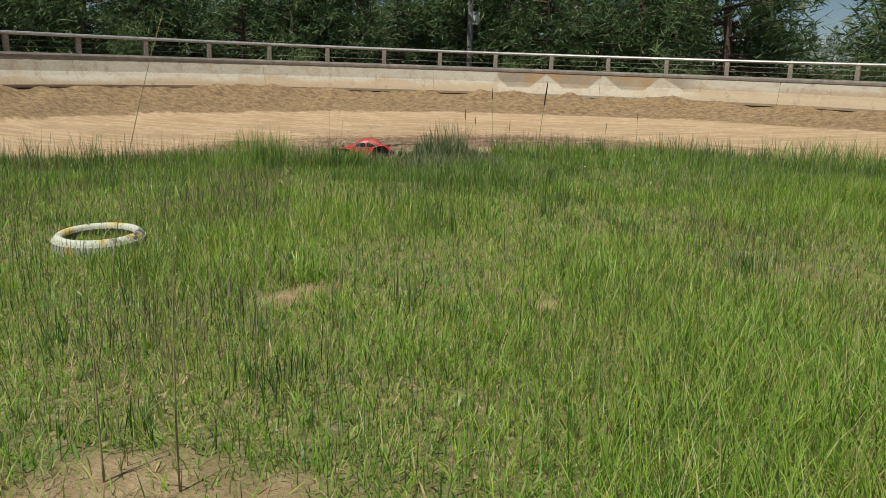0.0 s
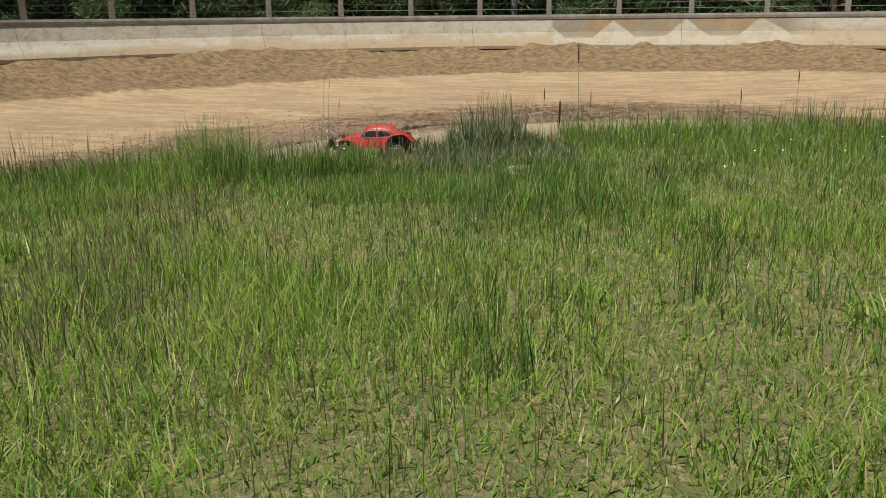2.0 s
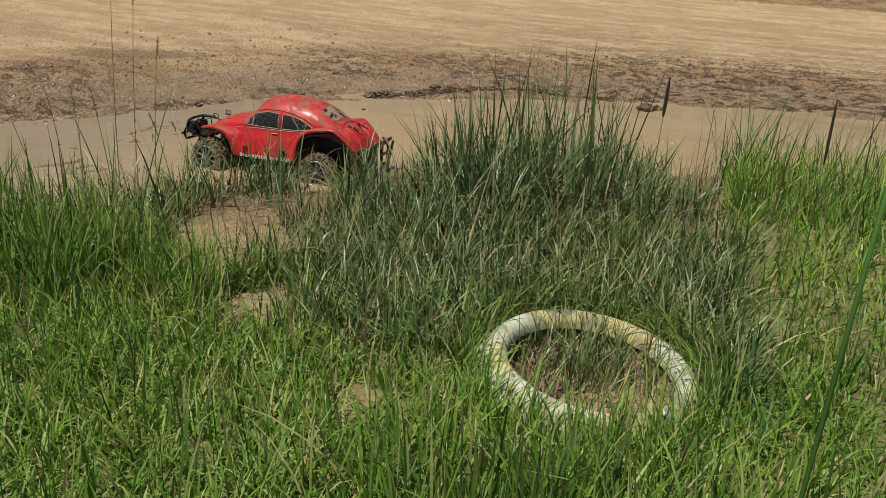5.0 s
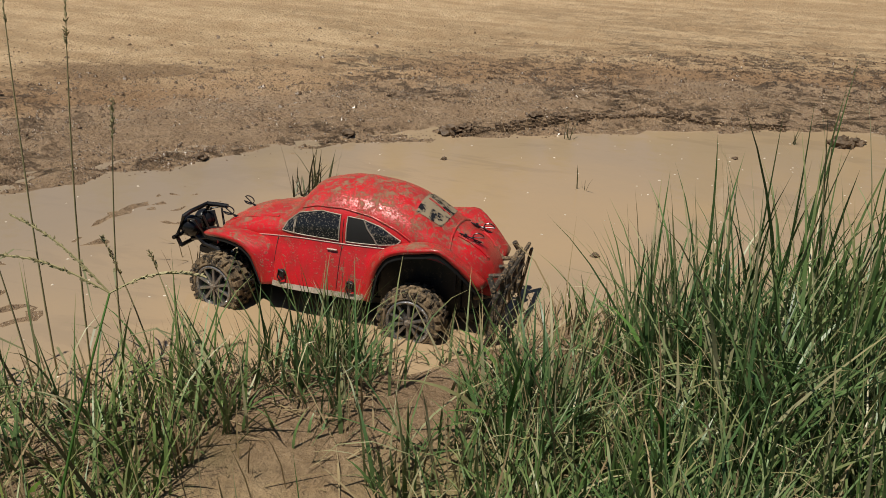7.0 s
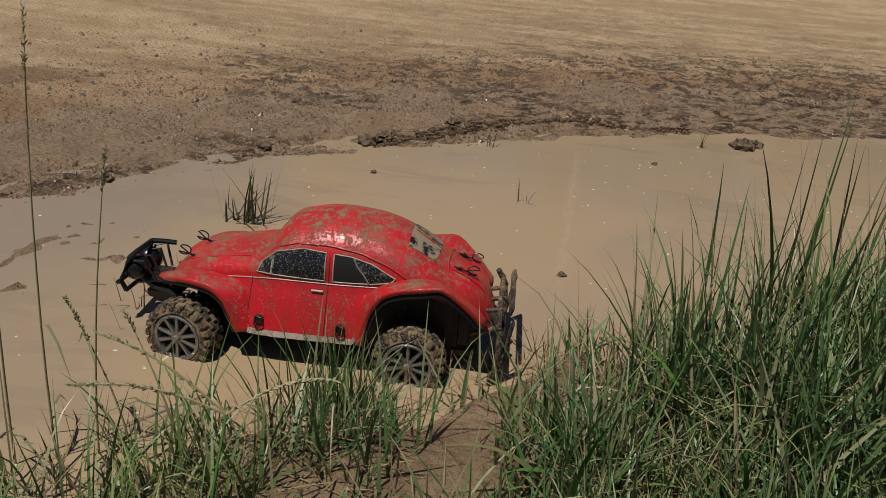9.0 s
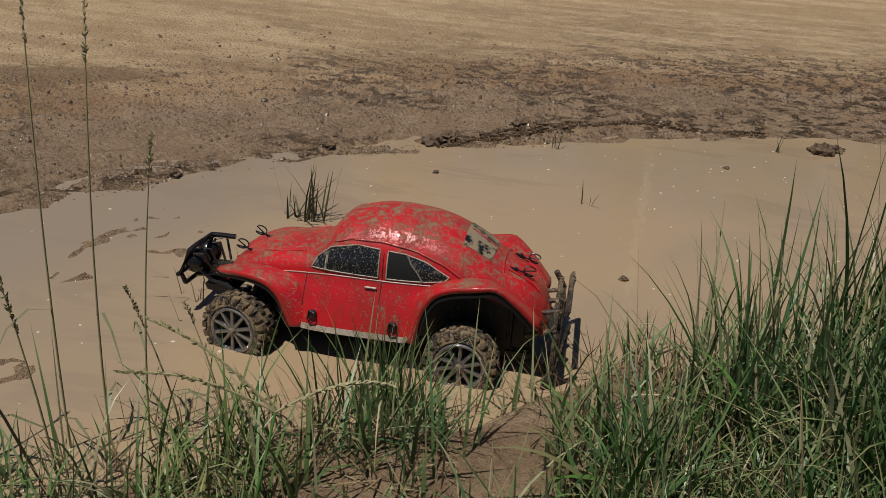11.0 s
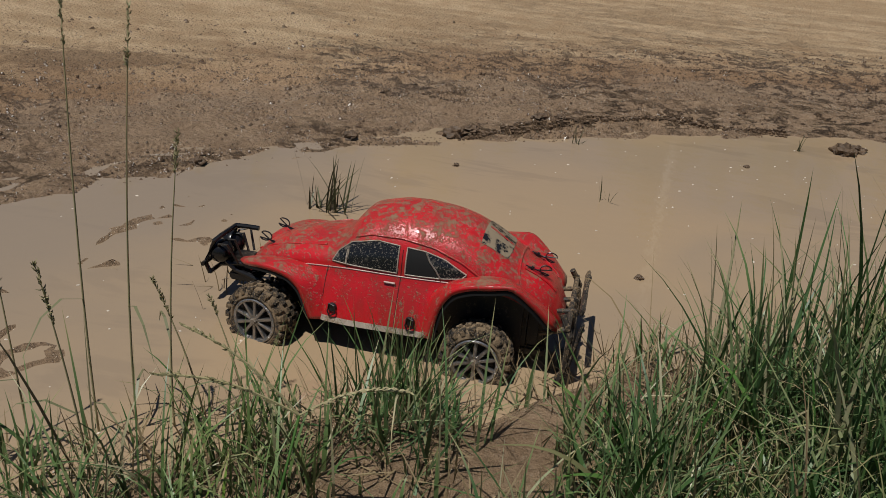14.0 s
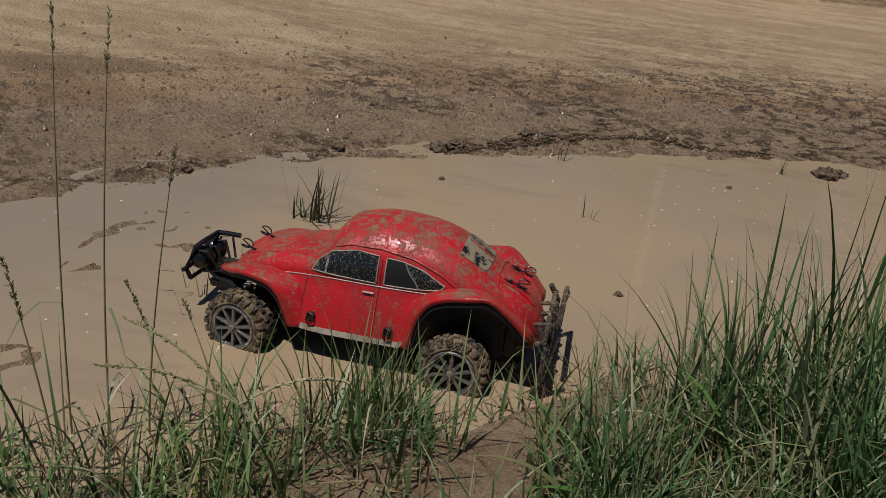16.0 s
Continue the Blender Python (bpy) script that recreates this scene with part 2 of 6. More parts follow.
STRAW = blade_material("straw", ((0.0, (0.16, 0.11, 0.055)), (0.5, (0.25, 0.185, 0.095)), (1.0, (0.35, 0.275, 0.155))), 0.15, 0.8)
DEEP_GRASS = blade_material("deep_green_grass", ((0.0, (0.075, 0.18, 0.022)), (0.35, (0.13, 0.265, 0.032)), (0.65, (0.20, 0.335, 0.05)), (0.85, (0.30, 0.37, 0.09)), (1.0, (0.46, 0.41, 0.19))), 0.32, 0.5, tip=(0.36, 0.33, 0.14))
WEED = blade_material("weed_leaves", ((0.0, (0.10, 0.19, 0.03)), (0.45, (0.19, 0.31, 0.055)), (0.7, (0.30, 0.37, 0.10)), (0.85, (0.30, 0.22, 0.09)), (1.0, (0.46, 0.36, 0.19))), 0.25, 0.45)
WEED_LIGHT = blade_material("light_leaves", ((0.0, (0.16, 0.30, 0.04)), (0.6, (0.25, 0.40, 0.06)), (1.0, (0.38, 0.46, 0.12))), 0.35, 0.4)
CULM = blade_material("culms", ((0.0, (0.045, 0.11, 0.022)), (0.5, (0.085, 0.185, 0.04)), (0.85, (0.15, 0.24, 0.07)), (1.0, (0.22, 0.21, 0.10))), 0.3, 0.6, gloss=0.15)
STALK = blade_material("stalk", ((0.0, (0.12, 0.09, 0.05)), (0.5, (0.2, 0.165, 0.09)), (1.0, (0.29, 0.26, 0.14))), 0.1, 0.7)
PINE = blade_material("pine_needles", ((0.0, (0.04, 0.08, 0.03)), (0.5, (0.075, 0.135, 0.045)), (0.85, (0.125, 0.19, 0.065)), (1.0, (0.24, 0.27, 0.13))), 0.25, 0.7)
SHRUB_LEAF = blade_material("shrub_leaves", ((0.0, (0.05, 0.09, 0.03)), (0.5, (0.10, 0.17, 0.05)), (1.0, (0.19, 0.24, 0.10))), 0.3, 0.5)
SEED_STEM = blade_material("seed_stem", ((0.0, (0.24, 0.20, 0.10)), (0.5, (0.33, 0.29, 0.15)), (1.0, (0.44, 0.39, 0.22))), 0.1, 0.6)
REED = blade_material("dark_reed", ((0.0, (0.035, 0.035, 0.018)), (0.6, (0.075, 0.08, 0.035)), (1.0, (0.15, 0.15, 0.08))), 0.12, 0.5)
SPIKE = plain("dark_seed", (0.045, 0.028, 0.016), 0.9, vary=0.5, scale=200, bump=0.3)
BARK = plain("bark", (0.13, 0.09, 0.06), 0.95, vary=0.5, scale=14, bump=0.8, depth=0.03)
POLE_GREY = plain("dull_pole_steel", (0.27, 0.27, 0.26), 0.7, 0.2, 0.2, 12)
GALVANISED = plain("galvanised_steel", (0.42, 0.42, 0.41), 0.5, 0.6, 0.2, 12)
TIMBER = plain("weathered_timber", (0.30, 0.27, 0.22), 0.9, vary=0.3, scale=18, bump=0.4, depth=0.01)


def concrete_material():
    m = Mat("silted_concrete", 0.9)
    p = m.coord("Object")
    z = m.node("SeparateXYZ")
    m.plug(z.inputs[0], m.node("NewGeometry").outputs["Position"])
    wave = m.math("ADD", z.outputs[2], m.math("MULTIPLY", m.math("SUBTRACT", m.noise(0.8, 4, 0.6, p), 0.5), 0.5))
    fine = m.noise(18, 5, 0.6, p)
    grey = m.mix(fine, (0.25, 0.225, 0.19), (0.36, 0.33, 0.29))
    pale = m.mix(fine, (0.42, 0.375, 0.295), (0.53, 0.48, 0.39))
    tan = m.mix(fine, (0.34, 0.26, 0.17), (0.45, 0.35, 0.23))
    c = m.mix(m.ramp(wave, 1.50, 1.62), pale, grey)
    c = m.mix(m.ramp(wave, 0.94, 1.08), tan, c)
    # east of the step, tan silt hangs in bowls between pale peaks
    along = m.math("DIVIDE", m.math("ADD", m.math("SUBTRACT", z.outputs[0], 3.0), m.math("MULTIPLY", m.noise(1.1, 2, 0.5, p), 0.3)), 1.53)
    swing = m.math("ABSOLUTE", m.math("SUBTRACT", m.math("FRACT", m.math("ADD", along, 0.5)), 0.5))
    peak = m.math("SUBTRACT", 1.24, m.math("MULTIPLY", swing, 1.15))
    bowl = m.math("SUBTRACT", z.outputs[2], m.math("MAXIMUM", peak, m.math("ADD", 0.86, m.math("MULTIPLY", m.noise(2.5, 3, 0.5, p), 0.05))))
    hung = m.mix(m.ramp(m.noise(0.8, 3, 0.5, p), 0.4, 0.6), (0.27, 0.225, 0.165), (0.33, 0.215, 0.105))
    east = m.math("MULTIPLY", m.ramp(z.outputs[0], 1.45, 1.55), m.math("SUBTRACT", 1.0, m.ramp(z.outputs[0], 6.2, 7.0)))
    c = m.mix(m.math("MULTIPLY", m.ramp(bowl, 0.0, 0.05), east), m.mix(m.math("MULTIPLY", east, 0.7), c, pale), hung)
    c = m.mix(m.math("MULTIPLY", m.ramp(m.noise(2.2, 6, 0.7, p), 0.48, 0.6), 0.5), c, (0.37, 0.285, 0.19))
    c = m.mix(m.math("MULTIPLY", m.ramp(m.noise(4.5, 6, 0.75, m.coord("Object", (1, 1, 0.35))), 0.56, 0.66), 0.5), c, (0.20, 0.165, 0.12))
    m.set("Base Color", c)
    m.bump(m.noise(9, 5, 0.6, p), 0.5, 0.03)
    return m.m


CONCRETE = concrete_material()
CAP = plain("weathered_cap", (0.27, 0.235, 0.20), 0.85, vary=0.25, scale=6, bump=0.3, depth=0.01)


# ---- building helpers ----
def mesh_of(bm, name, smooth=False):
    me = bpy.data.meshes.new(name)
    bm.normal_update()
    bm.to_mesh(me)
    bm.free()
    if smooth:
        me.polygons.foreach_set("use_smooth", [True] * len(me.polygons))
    return me


def thing(name, label, category, at=(0, 0, 0), turn=(0, 0, 0), group="", kind=""):
    ob = new(name)
    ob.empty_display_size = 0.05
    ob.matrix_basis = pose(*at, *turn)
    return tagged(ob, label, category, group, kind)


def part(name, bm, material, parent, label="", smooth=False, at=None):
    ob = new(name, mesh_of(bm, name, smooth))
    ob.data.materials.append(material)
    ob.parent = parent
    if at is not None:
        ob.matrix_basis = at
    return tagged(ob, label)


def box(bm, lo, hi, bevel=0.0, m=None):
    made = bmesh.ops.create_cube(bm, size=1)["verts"]
    lo, hi = Vector(lo), Vector(hi)
    for v in made:
        v.co = Vector((lo[i] + (v.co[i] + 0.5) * (hi[i] - lo[i]) for i in range(3)))
    if bevel:
        edges = list({e for v in made for e in v.link_edges})
        made = bmesh.ops.bevel(bm, geom=made + edges, offset=bevel, segments=2, affect="EDGES")["verts"]
    if m is not None:
        bmesh.ops.transform(bm, matrix=m, verts=list({v for v in made}))
    return made


def tube(bm, points, radius, sides=8, closed=False, taper=None):
    """A round bar along points."""
    points = [Vector(p) for p in points]
    rings, n = [], len(points)
    up = Vector((0.13, 0.21, 0.97))
    for i, p in enumerate(points):
        a = points[(i - 1) % n] if closed or i else p
        b = points[(i + 1) % n] if closed or i < n - 1 else p
        d = (b - a).normalized()
        s = d.cross(up)
        s = (s if s.length > 0.05 else d.cross(Vector((1, 0, 0)))).normalized()
        t = s.cross(d)
        r = radius if taper is None else radius * taper[i]
        rings.append([bm.verts.new(p + r * (math.cos(k * math.tau / sides) * s + math.sin(k * math.tau / sides) * t)) for k in range(sides)])
    for i in range(n if closed else n - 1):
        a, b = rings[i], rings[(i + 1) % n]
        for k in range(sides):
            bm.faces.new((a[k], a[(k + 1) % sides], b[(k + 1) % sides], b[k]))
    if not closed:
        bm.faces.new(rings[0][::-1]), bm.faces.new(rings[-1])


def lathe(bm, profile, sides=32, axis="Y"):
    """Turns (radius, along) pairs about an axis."""
    rings = []
    for r, h in profile:
        ring = []
        for k in range(sides):
            c, s = math.cos(k * math.tau / sides) * r, math.sin(k * math.tau / sides) * r
            ring.append(bm.verts.new({"Y": (c, h, s), "Z": (c, s, h), "X": (h, c, s)}[axis]))
        rings.append(ring)
    for a, b in zip(rings, rings[1:]):
        for k in range(sides):
            bm.faces.new((a[k], a[(k + 1) % sides], b[(k + 1) % sides], b[k]))
    return rings


def lattice_noise(x, y, cell, seed):
    """Smooth value noise from -1 to 1 for arrays."""
    table = np.random.RandomState(seed).uniform(-1, 1, (256, 256))
    u, v = x / cell, y / cell
    i, j = np.floor(u).astype(int), np.floor(v).astype(int)
    f, g = u - i, v - j
    f, g = f * f * (3 - 2 * f), g * g * (3 - 2 * g)
    at = lambda a, b: table[a % 256, b % 256]
    return (at(i, j) * (1 - f) + at(i + 1, j) * f) * (1 - g) + (at(i, j + 1) * (1 - f) + at(i + 1, j + 1) * f) * g


def smooth_step(v, lo, hi):
    s = np.clip((v - lo) / (hi - lo), 0, 1)
    return s * s * (3 - 2 * s)


# ---- ground: infield meadow, puddle, muddy shore, dirt track, bank ----
TURN = (2.0, 8.2)  # middle of the track's bend
EDGE_X = (-30, -9, -7, -6.2, -5, -3.3, -2.6, -1.9, -1.5, -1.2, -0.75, -0.5, 0.0, 0.4, 0.8, 1.6, 3.6, 4.5, 6.4, 9, 12, 40)
EDGE_Y = (-9, 7.0, 9.2, 9.7, 10.1, 10.25, 10.35, 10.45, 10.7, 10.95, 11.12, 11.4, 11.6, 11.9, 12.1, 12.15, 12.1, 11.9, 11.0, 9.5, 6.0, -14)


def bend(x, y):
    """Distance from the middle of the bend; the straights run back from it."""
    return np.where(y > TURN[1], np.hypot(x - TURN[0], y - TURN[1]), np.abs(x - TURN[0]))


def inside(x, y):
    """Metres inside the meadow's edge."""
    edge = np.minimum(np.interp(x, EDGE_X, EDGE_Y) - y, 9.6 - bend(x, y))
    return edge + 0.07 * lattice_noise(x, y, 0.45, 3) + 0.05 * lattice_noise(x, y, 0.17, 4)


def slick_bars(x, y):
    """Narrow winding bars of mud left by wheels, from 0 to 1."""
    line = 1 - 5 * np.abs(lattice_noise(0.6 * x - 0.55 * y, 0.8 * y + 0.3 * x, 0.24, 15) + 0.3 * lattice_noise(x, y, 0.08, 16))
    return np.clip(line, 0, 1) * smooth_step(lattice_noise(x, y, 0.33, 19), -0.45, 0.05)


def height(x, y):
    r, d = bend(x, y) + 0.06 * lattice_noise(x, y, 0.7, 5) + 0.05 * lattice_noise(x, y, 0.22, 6), inside(x, y)
    track = np.interp(r, (0, 5.8, 6.6, 8.0, 9.5, 11.3, 11.8, 13.0, 13.4, 14.5), (0.0, 0.0, 0.03, 0.05, 0.12, 0.26, 0.34, 0.72, 0.7, 0.6))
    clods = smooth_step(r, 5.6, 5.95) * (1 - smooth_step(r, 6.6, 8.2))
    rough = np.abs(lattice_noise(x, y, 0.13, 7)) * 0.010 + np.abs(lattice_noise(x, y, 0.07, 8)) * 0.010 - 0.006
    arc_run = np.arctan2(y - TURN[1], x - TURN[0]) * 6.3
    ruts = np.abs(lattice_noise(arc_run, r * 3.2, 0.33, 17)) * 0.038 + np.abs(lattice_noise(arc_run, r * 2.0, 0.14, 18)) * 0.018
    track = track + clods * (rough + ruts - 0.012) + 0.008 * lattice_noise(x, y, 0.6, 9) * smooth_step(r, 6, 8)
    track = track - 0.014 * (x - TURN[0]) * smooth_step(r, 10.5, 12.6) * (1 - smooth_step(np.abs(x - TURN[0]), 16, 30)) + 0.04 * smooth_step(r, 12.4, 12.9)
    face = smooth_step(r, 11.3, 11.9) * (1 - smooth_step(r, 13.1, 13.5))
    track = track + face * (0.08 * lattice_noise(x, y, 0.5, 10) + 0.06 * np.abs(lattice_noise(x, y, 0.26, 11)) - 0.02)
    basin = -0.055 + 0.075 * np.maximum(smooth_step(-x, 3.0, 4.6), smooth_step(x, 2.2, 3.6)) + 0.012 * lattice_noise(x, y, 0.5, 12) + smooth_step(-x, 1.25, 1.9) * (0.022 + 0.04 * slick_bars(x, y))
    shore = basin + (track - basin) * smooth_step(r, 5.45, 5.95)
    meadow = 0.035 + 0.02 * lattice_noise(x, y, 0.8, 13) + 0.012 * lattice_noise(x, y, 0.25, 14)
    for tx, ty, size in TYRES:
        meadow = meadow - 0.055 * (1 - smooth_step(np.hypot(x - tx, y - ty), 0.68 * size, 0.84 * size))
    return shore + (meadow - shore) * smooth_step(d, -0.12, 0.16)


BARE = ((-0.95, 1.22, 0.42), (-0.5, 1.12, 0.34), (-0.85, 3.66, 0.20), (-0.7, 3.85, 0.14), (0.62, 3.85, 0.12), (0.85, 3.62, 0.13), (-0.90, 10.50, 0.19), (-0.75, 10.82, 0.12), (-0.02, 9.6, 0.09), (-0.80, 10.24, 0.19), (-0.66, 10.42, 0.15), (-0.97, 10.66, 0.10), (-0.48, 9.95, 0.16), (-0.74, 11.0, 0.11))
TYRES = ((-2.55, 4.93, 0.345), (0.52, 9.93, 0.30))


def bare(x, y):
    """1 on bare earth, 0 in the sward."""
    v = np.zeros_like(x)
    for bx, by, r in BARE:
        v = np.maximum(v, 1 - smooth_step(np.hypot(x - bx, y - by) + 0.3 * r * lattice_noise(x, y, 0.12, 21), 0.6 * r, 1.15 * r))
    return v


def spread(*runs):
    """Grid lines: (from, to, step) runs joined."""
    return np.unique(np.concatenate([np.arange(a, b + 1e-6, s) for a, b, s in runs]).round(4))


def build_ground():
    far = np.array([30, 45, 70, 120, 250, 600, 1500, 4000.0])
    xs = np.concatenate([-far[::-1], spread((-24, -10, 0.5), (-10, -3.6, 0.16), (-3.6, 1.8, 0.03), (1.8, 10, 0.16), (10, 26, 0.5)), far + 2])
    ys = np.concatenate([-far[::-1], spread((-24, -2, 1.0), (-2, 9.6, 0.14), (9.6, 16.0, 0.03), (16, 22.5, 0.1), (22.5, 30, 0.5)), far + 2])
    x, y = (a.ravel() for a in np.meshgrid(xs, ys))
    z = height(x, y)
    me = bpy.data.meshes.new("ground")
    nx, ny = len(xs), len(ys)
    i = (np.arange(ny - 1)[:, None] * nx + np.arange(nx - 1)).ravel()
    fill_mesh(me, np.stack([x, y, z], 1), np.stack([i, i + 1, i + nx + 1, i + nx], 1))
    r, d = bend(x, y), inside(x, y)
    wet = np.interp(r, (5.4, 5.9, 6.5, 7.0, 7.7, 9.2), (1.0, 0.98, 0.78, 0.42, 0.14, 0.0))
    wet = wet * (1 - 0.8 * np.maximum(smooth_step(-x, 4.0, 6.0), smooth_step(x, 3.0, 5.5)))
    margin = (1 - smooth_step(d, 0.15, 0.6)) * smooth_step(d, -0.4, 0.0) * (1 - smooth_step(np.abs(x + 0.6), 2.2, 3.2))
    wet = np.maximum(wet, 0.5 * margin)
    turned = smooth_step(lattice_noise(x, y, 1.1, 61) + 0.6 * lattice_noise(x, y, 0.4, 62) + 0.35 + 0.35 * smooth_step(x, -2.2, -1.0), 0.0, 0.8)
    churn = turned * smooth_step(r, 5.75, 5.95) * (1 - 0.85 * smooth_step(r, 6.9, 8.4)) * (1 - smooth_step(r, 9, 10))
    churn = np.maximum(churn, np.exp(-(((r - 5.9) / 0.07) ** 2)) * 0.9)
    track = 1 - smooth_step(d, 0.2, 0.9)
    churn, wet = churn * track, np.maximum(wet * track, 0.5 * margin)
    stain = np.exp(-(((x + 3.45) / 0.75) ** 2 + ((y - 13.42 - 0.25 * (x + 3.45)) / 0.28) ** 2)) + 0.6 * np.exp(-(((r - 7.15) / 0.4) ** 2)) * smooth_step(lattice_noise(x, y, 0.9, 81) + 0.5 * lattice_noise(x, y, 0.3, 82), -0.3, 0.6)
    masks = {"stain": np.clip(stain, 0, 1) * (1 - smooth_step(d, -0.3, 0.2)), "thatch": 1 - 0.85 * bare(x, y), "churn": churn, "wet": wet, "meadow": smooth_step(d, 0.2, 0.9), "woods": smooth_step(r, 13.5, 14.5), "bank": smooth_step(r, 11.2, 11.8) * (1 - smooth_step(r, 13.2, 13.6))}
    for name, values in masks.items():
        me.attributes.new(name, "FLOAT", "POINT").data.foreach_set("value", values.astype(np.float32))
    me.polygons.foreach_set("use_smooth", np.ones(len(me.polygons), bool))
    me.materials.append(EARTH)
    return tagged(new("ground", me), "sandy dirt track, wet mud and meadow soil", "ground", kind="structure")


def fill_mesh(me, verts, quads=None, tris=None):
    """Fills a mesh from arrays of corners."""
    me.vertices.add(len(verts))
    me.vertices.foreach_set("co", np.asarray(verts, np.float32).ravel())
    loops, starts, at = [], [], 0
    for faces, n in ((quads, 4), (tris, 3)):
        if faces is not None and len(faces):
            loops.append(np.asarray(faces, np.int32).ravel())
            starts.append(at + n * np.arange(len(faces), dtype=np.int32))
            at += n * len(faces)
    loops, starts = np.concatenate(loops), np.concatenate(starts)
    me.loops.add(len(loops))
    me.loops.foreach_set("vertex_index", loops)
    me.polygons.add(len(starts))
    me.polygons.foreach_set("loop_start", starts)
    me.update(calc_edges=True)
    me.validate()


def build_water():
    bm = bmesh.new()
    bmesh.ops.create_grid(bm, x_segments=12, y_segments=8, size=1, matrix=Matrix.Translation((-0.4, 12.0, 0)) @ Matrix.Diagonal((5.4, 2.6, 1, 1)))
    ob = new("water", mesh_of(bm, "water"))
    ob.data.materials.append(WATER)
    return tagged(ob, "shallow opaque brown puddle water, smooth and still", "puddle", kind="structure")


build_ground()
build_water()


# ---- barrier wall, guard rail, pole ----
def arc(r, a):
    """A point on the bend; angle in degrees from +x. Past the ends it runs straight back."""
    if a < 0:
        p = Vector((TURN[0] + r, TURN[1] + radians(a) * r, 0))
    elif a > 180:
        p = Vector((TURN[0] - r, TURN[1] - radians(a - 180) * r, 0))
    else:
        p = Vector((TURN[0] + r * math.cos(radians(a)), TURN[1] + r * math.sin(radians(a)), 0))
    p.z = -0.014 * (p.x - TURN[0])  # the bend climbs a little to the west
    return p


def swept(bm, section, lo, hi, step):
    """Sweeps (radius, z) pairs round the bend."""
    rings, count = [], round((hi - lo) / step)
    for i in range(count + 1):
        rings.append([bm.verts.new(arc(r, lo + (hi - lo) * i / count) + Vector((0, 0, z))) for r, z in section])
    n = len(section)
    for p, q in zip(rings, rings[1:]):
        for k in range(n):
            bm.faces.new((p[k], q[k], q[(k + 1) % n], p[(k + 1) % n]))
    bm.faces.new(rings[0]), bm.faces.new(rings[-1][::-1])
    bmesh.ops.recalc_face_normals(bm, faces=bm.faces)


def build_barrier():
    wall = thing("wall_track", "low concrete barrier with pale dried silt", "wall", kind="structure")
    a = -40.0
    while a < 220:
        bm = bmesh.new()
        swept(bm, [(13.02, 0.3), (13.02, 0.69), (12.92, 0.70), (12.92, 0.76), (12.97, 0.84), (13.06, 0.96), (13.11, 1.04), (13.19, 1.315), (13.4, 1.315), (13.42, 0.3)], a, a + 19.97, 1.664)
        part("panel", bm, CONCRETE, wall)
        a += 20
    bm = bmesh.new()
    swept(bm, [(13.175, 1.318), (13.175, 1.37), (13.19, 1.415), (13.46, 1.415), (13.48, 1.318)], -40, 220, 2)
    part("cap", bm, CAP, wall, "grey weathered timber cap")


RAIL_R, STEP = 13.32, 6.65


def build_rail():
    rail = thing("guard_rail", "grey pipe rail on short posts above a barrier", "railing")
    bm = bmesh.new()
    swept(bm, [(RAIL_R + 0.045 * math.cos(k * math.tau / 8), 1.80 + 0.038 * math.sin(k * math.tau / 8)) for k in range(8)], -40, 220, 2)
    part("rail", bm, GALVANISED, rail)
    for z in (1.53, 1.66):
        bm = bmesh.new()
        swept(bm, [(RAIL_R + 0.004 * math.cos(k * math.tau / 4), z + 0.004 * math.sin(k * math.tau / 4)) for k in range(4)], -40, 220, 2)
        part("wire", bm, TIMBER, rail)
    bm = bmesh.new()
    box(bm, (-0.055, -0.04, 0), (0.055, 0.04, 0.365), 0.008)
    me = mesh_of(bm, "post")
    me.materials.append(TIMBER)
    for k in range(38):
        a = 99.1 + (k - 20) * STEP
        p = arc(RAIL_R, a)
        post = new("post", me)
        post.parent = rail
        post.matrix_basis = pose(p.x, p.y, p.z + 1.415, 0, 0, min(max(a, 0), 180) - 90)


def build_pole():
    pole = thing("light_pole", "grey steel lamp pole with a small box", "pole", (0.86, 28.7, 0.55))
    bm = bmesh.new()
    lathe(bm, [(0.105, -0.2), (0.105, 1.0), (0.07, 10.5), (0.0, 10.5)], 14, "Z")
    part("shaft", bm, POLE_GREY, pole, smooth=True)
    bm = bmesh.new()
    box(bm, (0.085, -0.14, 2.33), (0.335, -0.02, 2.78), 0.012)
    part("meter_box", bm, plain("pale_enamel", (0.62, 0.63, 0.62), 0.5, vary=0.1), pole, "pale grey meter box")
    bm = bmesh.new()
    tube(bm, [(0, 0, 10.3), (-0.1, -0.7, 10.6), (-0.15, -1.3, 10.6)], 0.03)
    box(bm, (-0.3, -1.75, 10.53), (0.0, -1.25, 10.65), 0.02)
    part("lamp_head", bm, GALVANISED, pole)


build_barrier()
build_rail()
build_pole()


